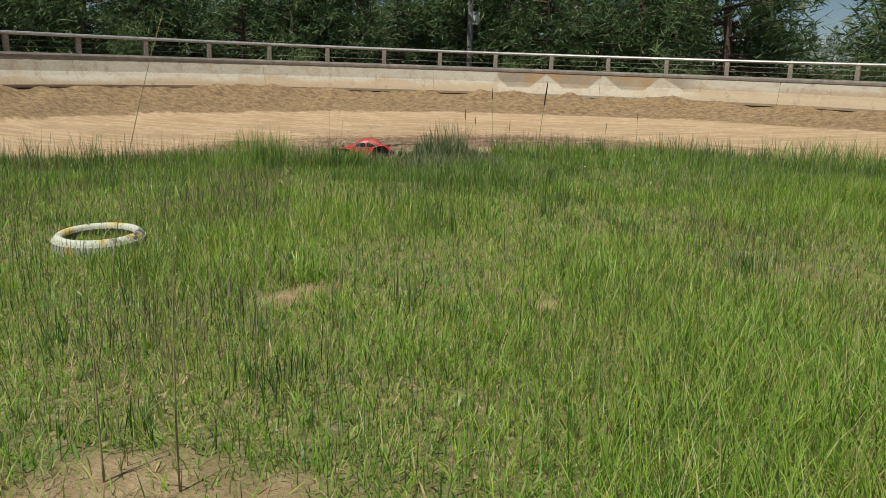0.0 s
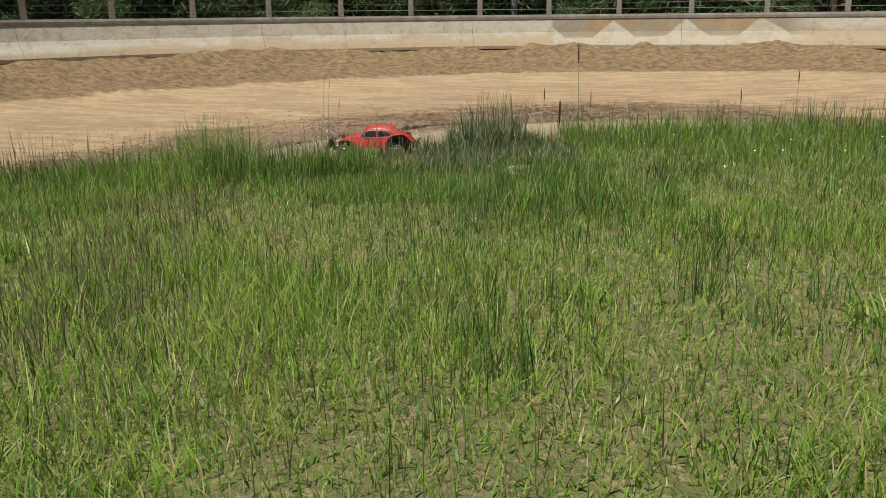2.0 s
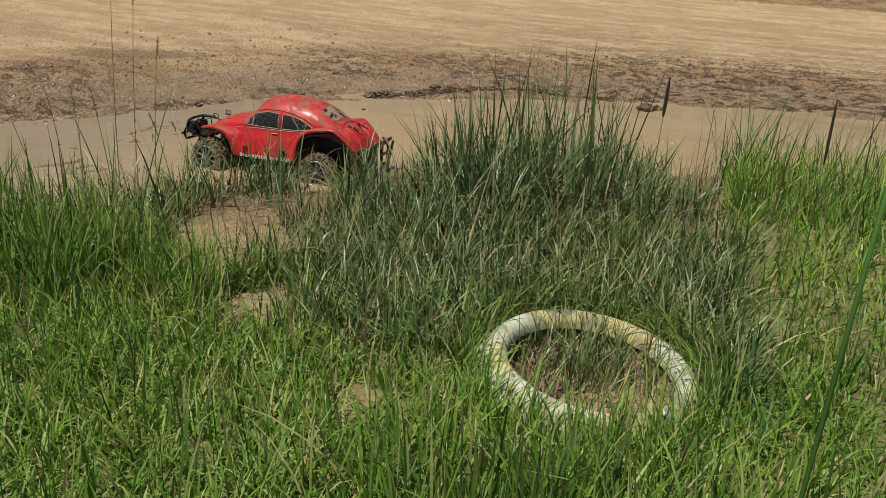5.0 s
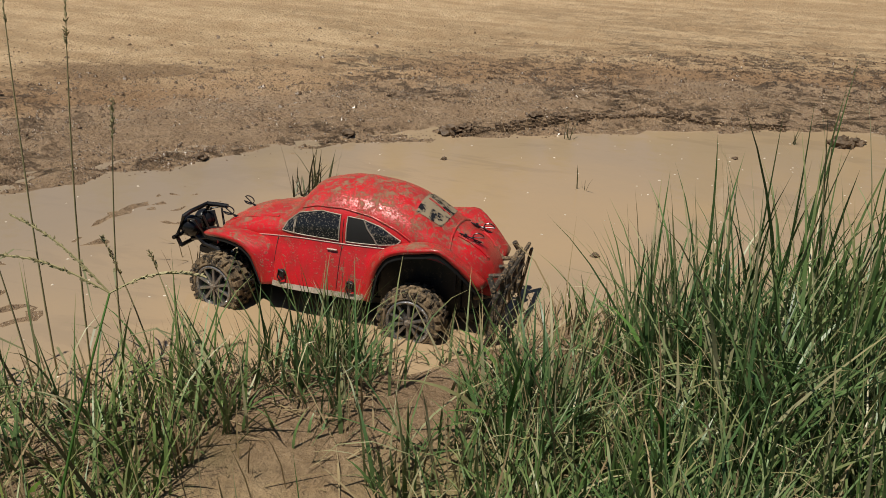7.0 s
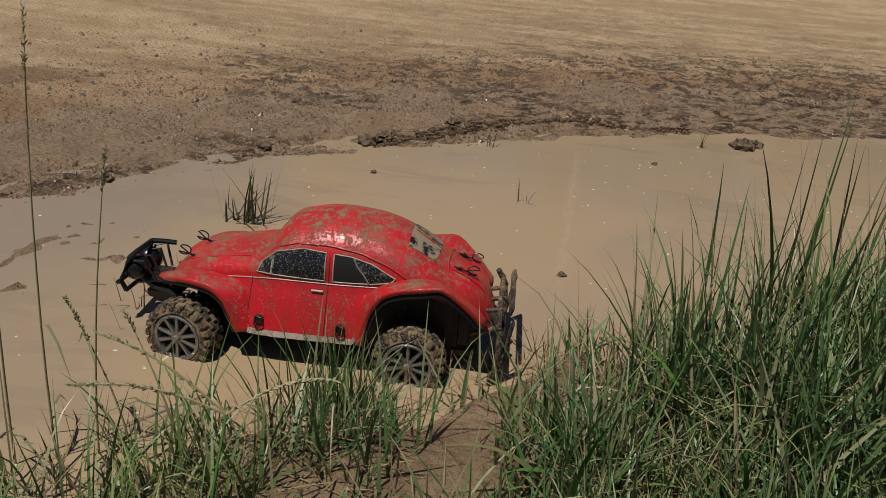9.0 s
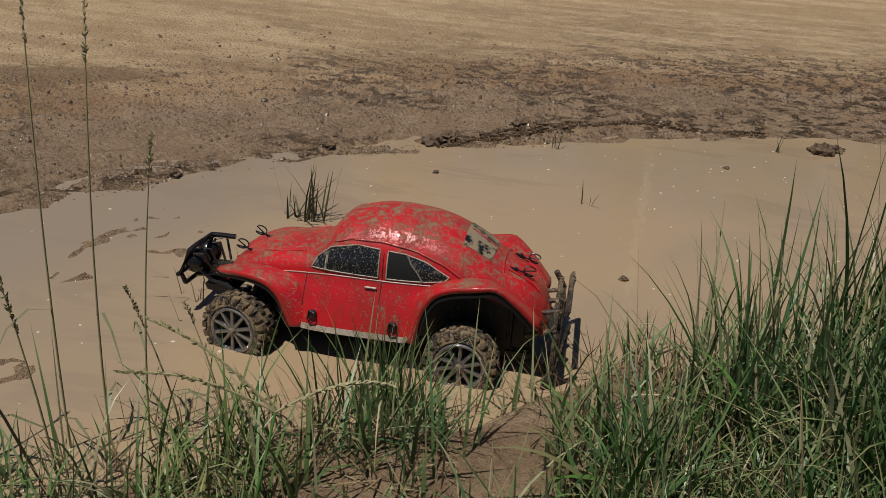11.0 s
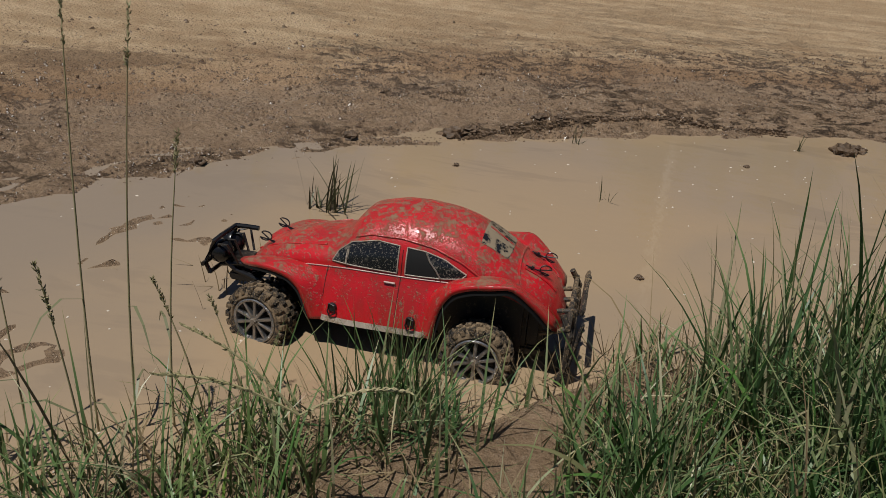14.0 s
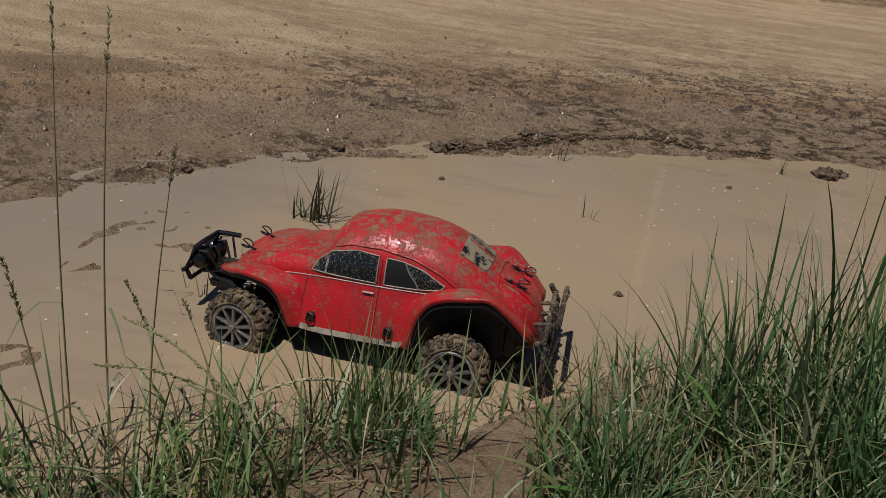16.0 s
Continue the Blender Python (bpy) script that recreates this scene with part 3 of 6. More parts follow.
# ---- woods ----
def leaf_cloud(me, centres, outward, size, rng, droop=0.3):
    """Small pointed leaf clumps, three blades each, round the given centres."""
    n = len(centres)
    verts, tris = np.zeros((n, 9, 3)), np.zeros((n, 3, 3), int)
    for k in range(3):
        way = outward + rng.normal(0, 0.75, (n, 3))
        way[:, 2] -= droop * rng.uniform(0, 1, n)
        way /= np.linalg.norm(way, axis=1)[:, None]
        side = np.cross(way, rng.normal(0, 1, (n, 3)))
        side /= np.linalg.norm(side, axis=1)[:, None] + 1e-9
        length = size * rng.uniform(0.6, 1.4, n)[:, None]
        verts[:, 3 * k] = centres - 0.075 * length * side
        verts[:, 3 * k + 1] = centres + 0.075 * length * side
        verts[:, 3 * k + 2] = centres + length * way
        tris[:, k] = np.arange(n)[:, None] * 9 + 3 * k + np.arange(3)
    fill_mesh(me, verts.reshape(-1, 3), None, tris.reshape(-1, 3))


def build_pine(seed, tall, wide, bare):
    """A pine: tapered trunk, whorls of limbs, and needle clumps along them."""
    rng = np.random.RandomState(seed)
    tree = thing("pine_tree", "dense dark green pine in a wood behind the track", "tree", group="pines")
    bm = bmesh.new()
    path = [(0.05 * math.sin(k), 0.05 * math.cos(2 * k), tall * k / 8 - 0.2) for k in range(9)]
    tube(bm, path, 0.11, 8, taper=[1 - 0.11 * k for k in range(9)])
    centres, outward = [], []
    z = bare
    while z < tall * 0.98:
        up = (z - bare) / (tall - bare)
        reach = wide * (0.55 + 0.75 * math.sin(math.pi * min(1, up + 0.18)) ** 0.8) * (1 - up) ** 0.55
        for k in range(rng.randint(5, 8)):
            a = rng.uniform(0, math.tau)
            length = reach * rng.uniform(0.55, 1.15)
            lift = rng.uniform(-0.1, 0.35)
            tip = Vector((math.cos(a) * length, math.sin(a) * length, lift * length))
            root = Vector((0, 0, z))
            if z < 3.2:
                tube(bm, [root, root + tip * 0.5 + Vector((0, 0, -0.05)), root + tip], 0.03, 4, taper=[1, 0.6, 0.2])
            count = int(7 + 13 * length) if z < 3.6 else int(5 + 8 * length)
            s = rng.uniform(0.25, 1.0, count) ** 0.7
            off = rng.normal(0, 0.13, (count, 3)) * (0.5 + length * 0.5)
            centres.append(np.array(root)[None] + s[:, None] * np.array(tip)[None] + off)
            outward.append(np.repeat(np.array(tip.normalized())[None] * 0.9 + [0, 0, 0.25], count, 0))
        z += rng.uniform(0.22, 0.36) if z < 4.5 else rng.uniform(0.45, 0.7)
    part("trunk", bm, BARK, tree, smooth=True)
    me = bpy.data.meshes.new("crown")
    leaf_cloud(me, np.concatenate(centres), np.concatenate(outward), 0.24, rng)
    me.materials.append(PINE)
    crown = new("crown", me)
    crown.parent = tree
    return tree


def build_shrub(seed, tall, wide):
    rng = np.random.RandomState(seed)
    shrub = thing("shrub", "light green leafy bush at the edge of the wood", "bush", group="shrubs")
    bm, tips = bmesh.new(), []
    for k in range(14):
        a, lean = rng.uniform(0, math.tau), rng.uniform(0.1, 1)
        tip = Vector((math.cos(a) * wide * lean, math.sin(a) * wide * lean, tall * rng.uniform(0.5, 1.0)))
        tube(bm, [(0, 0, -0.05), tip * 0.5 + Vector((0, 0, 0.1 * tall)), tip], 0.02, 4, taper=[1, 0.6, 0.2])
        tips.append(np.array(tip))
    part("stem", bm, BARK, shrub)
    tips = np.array(tips)
    n = 2600
    s = rng.uniform(0.3, 1.05, n)[:, None]
    centres = tips[rng.randint(0, len(tips), n)] * s + rng.normal(0, 0.16 * wide, (n, 3))
    centres[:, 2] = np.abs(centres[:, 2])
    me = bpy.data.meshes.new("crown")
    leaf_cloud(me, centres, rng.normal(0, 1, (n, 3)), 0.12, rng, 0.1)
    me.materials.append(SHRUB_LEAF)
    crown = new("crown", me)
    crown.parent = shrub
    return shrub


def build_woods():
    rng = np.random.RandomState(5)
    kinds = [build_pine(11, 5.2, 1.55, 0.3), build_pine(12, 5.7, 1.7, 0.2), build_pine(13, 4.7, 1.45, 0.1), build_pine(14, 5.4, 1.6, 0.5)]
    spots = []
    for row, (r, gap) in enumerate(((21.2, 4.0), (23.2, 4.2), (26.0, 5.0), (29.5, 7.6))):
        a = 8.0 + row * 2.3
        while a < 176:
            spots.append((r + rng.uniform(-0.6, 0.6), a + rng.uniform(-1.3, 1.3), row))
            a += gap
    first = {}
    for r, a, row in spots:
        p = arc(r, a)
        if 18.0 < math.degrees(math.atan2(p.x - 0.2, p.y + 1.2)) < 31.5:
            continue  # the gap through which the sky shows
        if abs(math.degrees(math.atan2(p.x - 0.2, p.y + 1.2)) - 1.2) < 3.8 and p.y < 29.5:
            p = p + Vector((0, 31.0 - p.y, 0))
        k = rng.randint(0, 4)
        size = rng.uniform(1.0, 1.2) * (1.0 if p.x > 0 else 0.9)
        if k in first:
            made = copy_thing(kinds[k], pose(p.x, p.y, 0.58, 0, 0, rng.uniform(0, 360)))
        else:
            first[k] = made = kinds[k]
            made.matrix_basis = pose(p.x, p.y, 0.58)
        made.scale = (size, size, size * rng.uniform(0.92, 1.12))
    for n, (side, far, size) in enumerate(((18.3, 27, 1.50), (20.6, 30, 0.85), (19.8, 31, 1.40), (30.6, 25, 1.20), (28.8, 32, 1.00), (32.0, 29, 1.60), (23.4, 40, 0.60), (24.8, 44, 0.52), (26.2, 42, 0.64), (27.4, 48, 0.68), (22.4, 46, 0.68))):
        x, y = 0.2 + far * math.sin(radians(side)), -1.2 + far * math.cos(radians(side))
        copy_thing(kinds[n % 4], pose(x, y, 0.58, 0, 0, 70 * n)).scale = (size, size, size * 1.1)
    bush = build_shrub(21, 1.7, 0.75)
    bush.matrix_basis = pose(*arc(15.3, 131).xy, 0.58)
    low = build_shrub(22, 0.95, 0.6)
    low.matrix_basis = pose(*arc(15.2, 139).xy, 0.58)
    for n, a in enumerate((143, 126, 120, 113, 104, 97, 90, 84, 77, 70, 63, 57, 52, 36, 150)):
        p = arc(15.2 + 0.4 * math.sin(3.1 * n), a)
        ob = copy_thing(low if n % 3 else bush, pose(p.x, p.y, 0.5, 0, 0, 50 * n))
        s = 0.55 + 0.25 * math.sin(1.7 * n) ** 2
        ob.scale = (s * 1.2, s * 1.2, s)


build_woods()


# ---- grass ----
def blades(name, material, x, y, tall, wide, rng, label, category, lean=0.35, curl=0.5, levels=4, sink=0.01, face=None, z=None, kind="stuff"):
    """Grass blades as one mesh: each a tapered, bent strip."""
    n = len(x)
    z = height(x, y) if z is None else z
    a = rng.uniform(0, math.tau, n) if face is None else face
    tilt = np.abs(rng.normal(0, lean, n))
    bend_by = np.abs(rng.normal(0, curl, n))
    away = np.stack([np.cos(a), np.sin(a), 0 * a], 1)
    twist = a + math.pi / 2 + rng.normal(0, 0.6, n)
    side = np.stack([np.cos(twist), np.sin(twist), 0 * a], 1) * (wide / 2)[:, None]
    verts = np.zeros((n, 2 * levels + 1, 3))
    along = np.repeat(np.append(np.repeat(np.arange(levels) / levels, 2), 1.0)[None], n, 0)
    at = np.stack([x, y, z - sink], 1)
    for k in range(levels + 1):
        s = k / levels
        full = np.array([0.8, 1.0, 0.9, 0.62, 0.4][min(4, int(s * 5))])
        if k < levels:
            verts[:, 2 * k], verts[:, 2 * k + 1] = at - side * full, at + side * full
        else:
            verts[:, 2 * k] = at
        ang = tilt + bend_by * (s + 0.5 / levels) ** 1.5
        at = at + (tall / levels)[:, None] * (np.sin(ang)[:, None] * away + np.cos(ang)[:, None] * [0, 0, 1])
    first = np.arange(n)[:, None] * (2 * levels + 1)
    quads = np.concatenate([first + [2 * k, 2 * k + 1, 2 * k + 3, 2 * k + 2] for k in range(levels - 1)])
    tris = first + [2 * levels - 2, 2 * levels - 1, 2 * levels]
    me = bpy.data.meshes.new(name)
    fill_mesh(me, verts.reshape(-1, 3), quads, tris)
    me.attributes.new("along", "FLOAT", "POINT").data.foreach_set("value", along.ravel().astype(np.float32))
    me.polygons.foreach_set("use_smooth", np.ones(len(me.polygons), bool))
    me.materials.append(material)
    return tagged(new(name, me), label, category, kind=kind)


def on_tyre(x, y):
    v = np.zeros(len(x), bool)
    for tx, ty, r in TYRES:
        d = np.hypot(x - tx, y - ty)
        v |= d < r + 0.01
    return v


def scatter(rng, n, lo, hi):
    return rng.uniform(lo[0], hi[0], n), rng.uniform(lo[1], hi[1], n)


def worn(x, y):
    """1 where the middle of the field is short and dry."""
    return np.exp(-(((x - 0.5) / 1.5) ** 2) - ((y - 4.9) / 2.2) ** 2)


LEAFY = ((-0.78, 4.15, 110), (-2.9, 7.4, 70), (1.35, 4.3, 60), (1.9, 6.3, 60), (0.55, 6.6, 60))


def build_meadow():
    rng = np.random.RandomState(2)
    # the whole sward
    x, y = scatter(rng, 530000, (-10, 0.0), (11, 12.4))
    seen = np.abs(x - 0.1) < 0.66 * (y + 1.3) + 0.5
    d = inside(x, y)
    patch = 0.5 + 0.5 * lattice_noise(x, y, 0.9, 31) * 0.6 + 0.3 * lattice_noise(x, y, 0.3, 32)
    near = (x > -2.1) & (x < 0.9) & (y > 9.9)
    keep = seen & (d > 0.02) & ~near & ~on_tyre(x, y) & (rng.uniform(0, 1, len(x)) < np.clip(patch + 0.42 + 0.4 * (1 - smooth_step(y, 2.5, 5.0)), 0.15, 1) * (1 - 0.86 * bare(x, y)))
    x, y, d = x[keep], y[keep], d[keep]
    lush = smooth_step(lattice_noise(x, y, 1.6, 33) + 0.5 * lattice_noise(x, y, 0.5, 34), -0.5, 0.8)
    lush = lush * (1 - 0.35 * worn(x, y))
    rim = 1 - smooth_step(d, 0.2, 1.3)
    tall = (0.07 + 0.125 * lush + 0.11 * rim) * rng.uniform(0.5, 1.5, len(x))
    screen = smooth_step(y, 8.6, 9.4) * (1 - smooth_step(np.abs(x + 1.75), 0.95, 1.5))
    screen = np.maximum(screen, smooth_step(y, 8.7, 9.2) * (1 - smooth_step(y, 9.6, 9.8)) * (1 - smooth_step(np.abs(x - 0.5), 0.4, 0.8)))
    tall = tall * (1 + 0.8 * screen) * (1 + 0.45 * (1 - smooth_step(y, 2.5, 5.0)))
    tall *= 1 + 0.6 * smooth_step(x, 3, 6) * smooth_step(y, 4, 8)
    wide = rng.uniform(0.003, 0.006, len(x)) * (1 + 0.03 * y)
    deep = rng.uniform(0, 1, len(x)) < 0.06 + 0.6 * smooth_step(y + 0.8 * lattice_noise(x, y, 0.9, 95), 7.4, 9.4)
    blades("meadow_grass", MEADOW_GRASS, x[~deep], y[~deep], tall[~deep], wide[~deep], rng, "mixed green and straw-tipped meadow grass", "grass", 0.45, 0.9, 3)
    blades("meadow_grass", DEEP_GRASS, x[deep], y[deep], tall[deep], wide[deep], rng, "deep green grass towards the puddle", "grass", 0.4, 0.8, 3)
    # the rest of the infield, seen from far off only
    fx, fy = scatter(rng, 100000, (-7.7, -22), (11.7, 12.2))
    ok = (np.abs(fx - 0.1) > 0.66 * (fy + 1.3) + 0.3) & (inside(fx, fy) > 0.02) & (rng.uniform(0, 1, len(fx)) < np.where(fy < -3, 0.5, 1.0))
    ok |= (fy < 0) & (np.abs(fx - 0.1) < 1.5) & (inside(fx, fy) > 0.02)
    fx, fy = fx[ok], fy[ok]
    blades("meadow_grass", MEADOW_GRASS, fx, fy, rng.uniform(0.1, 0.24, len(fx)), rng.uniform(0.024, 0.042, len(fx)), rng, "rough meadow grass across the track's infield", "grass", 0.55, 0.9, 2)
    # darker taller tufts
    cx, cy = scatter(rng, 1700, (-8, 1.2), (9, 12.2))
    dc = inside(cx, cy)
    ok = (dc > 0.1) & (np.abs(cx - 0.1) < 0.66 * (cy + 1.3) + 0.5) & (rng.uniform(0, 1, 1700) < 0.12 + 0.75 * (1 - smooth_step(dc, 0.3, 1.4))) & (bare(cx, cy) < 0.2)
    ok &= ~((cx > -2.1) & (cx < 0.9) & (cy > 9.9))
    cx, cy, dc = cx[ok], cy[ok], dc[ok]
    per = 40
    x = np.repeat(cx, per) + rng.normal(0, 0.075, len(cx) * per)
    y = np.repeat(cy, per) + rng.normal(0, 0.075, len(cx) * per)
    rim = np.repeat(1 - smooth_step(dc, 0.2, 1.0), per)
    tall = (0.17 + 0.17 * rim) * rng.uniform(0.5, 1.35, len(x)) * np.repeat(rng.uniform(0.6, 1.4, len(cx)), per)
    ok = ~on_tyre(x, y)
    blades("grass_tufts", CULM, x[ok], y[ok], tall[ok], rng.uniform(0.004, 0.0075, ok.sum()), rng, "dark green taller grass tufts", "grass", 0.2, 0.45, 4)
    # brown weedy stems in patches, and thin upright stems all over
    x, y = scatter(rng, 90000, (-8, 1.5), (9, 12.0))
    rusty = np.exp(-(((x + 1.75) / 0.6) ** 2 + ((y - 6.1) / 0.7) ** 2)) + np.exp(-(((x + 2.1) / 0.55) ** 2 + ((y - 7.0) / 0.9) ** 2)) + np.exp(-(((x + 2.3) / 0.5) ** 2 + ((y - 8.6) / 0.6) ** 2)) + smooth_step(lattice_noise(x, y, 1.3, 51), 0.35, 0.9) * 0.5 + 0.05
    ok = (rng.uniform(0, 1, len(x)) < 0.85 * rusty) & (inside(x, y) > 0.2) & (np.abs(x - 0.1) < 0.66 * (y + 1.3) + 0.5) & (bare(x, y) < 0.3) & ~on_tyre(x, y) & ~((x > -2.1) & (x < 0.9) & (y > 9.9))
    x, y = x[ok], y[ok]
    blades("weed_stems", STALK, x, y, rng.uniform(0.12, 0.32, len(x)), rng.uniform(0.003, 0.0065, len(x)), rng, "thin brown weed stems among the grass", "weeds", 0.22, 0.35, 3)
    # low broad weed leaves between the blades
    x, y = scatter(rng, 62000, (-8, 0.9), (9, 11.0))
    ok = (np.abs(x - 0.1) < 0.66 * (y + 1.3) + 0.4) & (inside(x, y) > 0.3) & (rng.uniform(0, 1, len(x)) < 0.5 + 0.5 * smooth_step(lattice_noise(x, y, 0.5, 91), -0.2, 0.5)) & (bare(x, y) < 0.6) & ~on_tyre(x, y) & ~((x > -1.2) & (x < 0.9) & (y > 10.2))
    x, y = x[ok], y[ok]
    blades("low_weeds", WEED, x, y, rng.uniform(0.05, 0.13, len(x)), rng.uniform(0.006, 0.013, len(x)), rng, "low broad-leaved weeds among the grass", "weeds", 0.7, 0.9, 3)
    # leafy light green clumps
    for gx, gy, gn in LEAFY:
        x, y = rng.normal(gx, 0.09, gn), rng.normal(gy, 0.07, gn)
        blades("leafy_clump", WEED_LIGHT, x, y, rng.uniform(0.12, 0.26, gn), rng.uniform(0.008, 0.014, gn), rng, "leafy light green grass clump", "grass", 0.45, 1.0, 5)
    # thin dark culms standing in drifts over the whole field
    x, y = scatter(rng, 52000, (-8, 1.2), (9, 12.0))
    drift = smooth_step(lattice_noise(x, y, 1.1, 71) + 0.6 * lattice_noise(x, y, 0.35, 72), -0.35, 0.7)
    ok = (rng.uniform(0, 1, len(x)) < (0.05 + 0.6 * drift) * (1 - 0.7 * worn(x, y))) & (inside(x, y) > 0.05) & (np.abs(x - 0.1) < 0.66 * (y + 1.3) + 0.4) & (bare(x, y) < 0.3) & ~on_tyre(x, y) & ~((x > -2.1) & (x < 0.9) & (y > 9.7))
    x, y = x[ok], y[ok]
    blades("grass_culms", CULM, x, y, rng.uniform(0.16, 0.40, len(x)), rng.uniform(0.0022, 0.0045, len(x)), rng, "thin upright dark green grass stems", "grass", 0.12, 0.22, 3)
    # pale dead blades low in the sward
    x, y = scatter(rng, 60000, (-8, 1.0), (9, 10.5))
    ok = (rng.uniform(0, 1, len(x)) < 0.06 + 0.45 * smooth_step(lattice_noise(x, y, 0.8, 73), 0.0, 0.6)) & (inside(x, y) > 0.2) & (np.abs(x - 0.1) < 0.66 * (y + 1.3) + 0.4) & ~on_tyre(x, y)
    x, y = x[ok], y[ok]
    blades("dead_straw", STRAW, x, y, rng.uniform(0.06, 0.2, len(x)), rng.uniform(0.002, 0.0045, len(x)), rng, "dead brown blades low in the meadow", "dead grass", 0.75, 0.6, 2)
    # small white flower heads near the far rim
    x, y = scatter(rng, 70, (1.2, 9.2), (7, 11.6))
    ok = inside(x, y) > 0.2
    bm = bmesh.new()
    for fx, fy, fz in zip(x[ok], y[ok], height(x[ok], y[ok])):
        top = fz + rng.uniform(0.16, 0.3)
        tube(bm, [(fx, fy, fz - 0.01), (fx + 0.01, fy, top)], 0.0012, 3)
        bmesh.ops.create_cone(bm, cap_ends=True, segments=7, radius1=0.003, radius2=rng.uniform(0.006, 0.011), depth=0.005, matrix=pose(fx + 0.01, fy, top, rng.uniform(-30, 30), rng.uniform(-30, 30), 0))
    flowers = new("white_flowers", mesh_of(bm, "white_flowers"))
    flowers.data.materials.append(plain("white_petals", (0.7, 0.7, 0.62), 0.8, vary=0.15, bump=0))
    tagged(flowers, "small white flower heads scattered in the grass", "flowers", kind="stuff")
    # dry seed stems along the rim
    n = 2600
    x, y = scatter(rng, n, (-7, 8.8), (9, 12.2))
    d = inside(x, y)
    ok = (d > 0.0) & (d < 1.1) & ~((x > -1.4) & (x < 0.7) & (y > 10.3))
    x, y = x[ok], y[ok]
    blades("seed_stems", STALK, x, y, rng.uniform(0.3, 0.6, len(x)), rng.uniform(0.004, 0.008, len(x)), rng, "thin brown seed stems above the grass", "grass", 0.14, 0.2, 4)


def build_shore_grass():
    rng = np.random.RandomState(4)
    # tall clump beside the water
    groups = (((0.08, 10.95), 0.22, 0.28, 900, 0.50), ((-0.18, 11.15), 0.15, 0.13, 330, 0.38), ((0.14, 11.35), 0.20, 0.18, 400, 0.46), ((-0.46, 10.88), 0.11, 0.10, 240, 0.26), ((-0.42, 11.12), 0.10, 0.08, 60, 0.16), ((0.45, 11.6), 0.3, 0.25, 480, 0.30), ((-0.1, 10.6), 0.25, 0.2, 420, 0.30), ((0.6, 11.05), 0.25, 0.4, 520, 0.34))
    x, y, tall = [], [], []
    for (gx, gy), sx, sy, n, h in groups:
        k = max(6, n // 26)
        hx, hy, hh = rng.normal(gx, sx * 0.6, k), rng.normal(gy, sy * 0.6, k), rng.uniform(0.6, 1.15, k)
        pick = rng.randint(0, k, n)
        x.append(hx[pick] + rng.normal(0, 0.035, n)), y.append(hy[pick] + rng.normal(0, 0.035, n))
        tall.append(h * hh[pick] * rng.uniform(0.45, 1.1, n))
    x, y, tall = (np.concatenate(v) for v in (x, y, tall))
    ok = ~on_tyre(x, y) & (inside(x, y) > -0.15)
    blades("tall_grass", TALL_GRASS, x[ok], y[ok], tall[ok], rng.uniform(0.004, 0.0095, ok.sum()), rng, "tall dark green grass clump by the puddle", "grass", 0.36, 0.85, 6)
    n = 170
    sx, sy = rng.uniform(-0.34, 0.45, n), rng.uniform(10.95, 11.5, n)
    fit_in = inside(sx, sy) > -0.05
    sx, sy = sx[fit_in], sy[fit_in]
    blades("tall_grass", TALL_GRASS, sx, sy, rng.uniform(0.8, 1.25, len(sx)) * (0.36 + 0.24 * smooth_step(sx, -0.36, 0.05)), rng.uniform(0.0055, 0.0105, len(sx)), rng, "long stiff blades rising from the clump", "grass", 0.15, 0.3, 6)
    n = 130
    sx, sy = rng.uniform(-0.5, 0.6, n), rng.uniform(10.2, 11.3, n)
    blades("dead_straw", STRAW, sx, sy, rng.uniform(0.22, 0.5, n), rng.uniform(0.003, 0.006, n), rng, "long pale bent dry blades in the clump", "dead grass", 0.55, 1.3, 6)
    few = ok & (rng.uniform(0, 1, len(x)) < 0.28)
    blades("dead_straw", STRAW, x[few] + rng.normal(0, 0.03, few.sum()), y[few] + rng.normal(0, 0.03, few.sum()), 0.75 * tall[few], rng.uniform(0.002, 0.005, few.sum()), rng, "dead brown blades through the tall clump", "dead grass", 0.6, 0.9, 5)
    # sparse blades in the wet margin
    k = 460
    hx, hy = scatter(rng, k, (-2.0, 10.25), (0.05, 11.5))
    d = inside(hx, hy)
    ok = (d > -0.16) & (bare(hx, hy) < 0.35) & (rng.uniform(0, 1, k) < np.where(d < 0.04, 0.16, 0.85) * np.where((hx > -0.7) & (hx < -0.3) & (hy > 11.04), 0.6, 1.0))
    hx, hy, d = hx[ok], hy[ok], d[ok]
    per = 10
    x, y = np.repeat(hx, per) + rng.normal(0, 0.03, len(hx) * per), np.repeat(hy, per) + rng.normal(0, 0.03, len(hx) * per)
    tall = np.repeat(rng.uniform(0.6, 1.3, len(hx)), per) * rng.uniform(0.06, 0.25, len(x))
    blades("shore_grass", TALL_GRASS, x, y, tall, rng.uniform(0.0045, 0.0095, len(x)), rng, "sparse green blades rooted in mud", "grass", 0.45, 0.7, 5)
    # the tuft before the sill
    n = 110
    x, y = rng.normal(-1.02, 0.05, n), rng.normal(11.03, 0.035, n)
    blades("shore_grass", TALL_GRASS, x, y, rng.uniform(0.1, 0.33, n), rng.uniform(0.004, 0.0075, n), rng, "green tuft at the water's edge", "grass", 0.22, 0.35, 5)
    # upright grass that stands between the path and the puddle
    n = 3200
    x, y = rng.uniform(-1.75, -0.55, n), rng.uniform(9.0, 9.9, n)
    x[:900], y[:900] = rng.normal(0.5, 0.45, 900), rng.normal(8.55, 0.3, 900)
    x[900:1500], y[900:1500] = rng.normal(0.55, 0.3, 600), rng.normal(9.25, 0.1, 600)
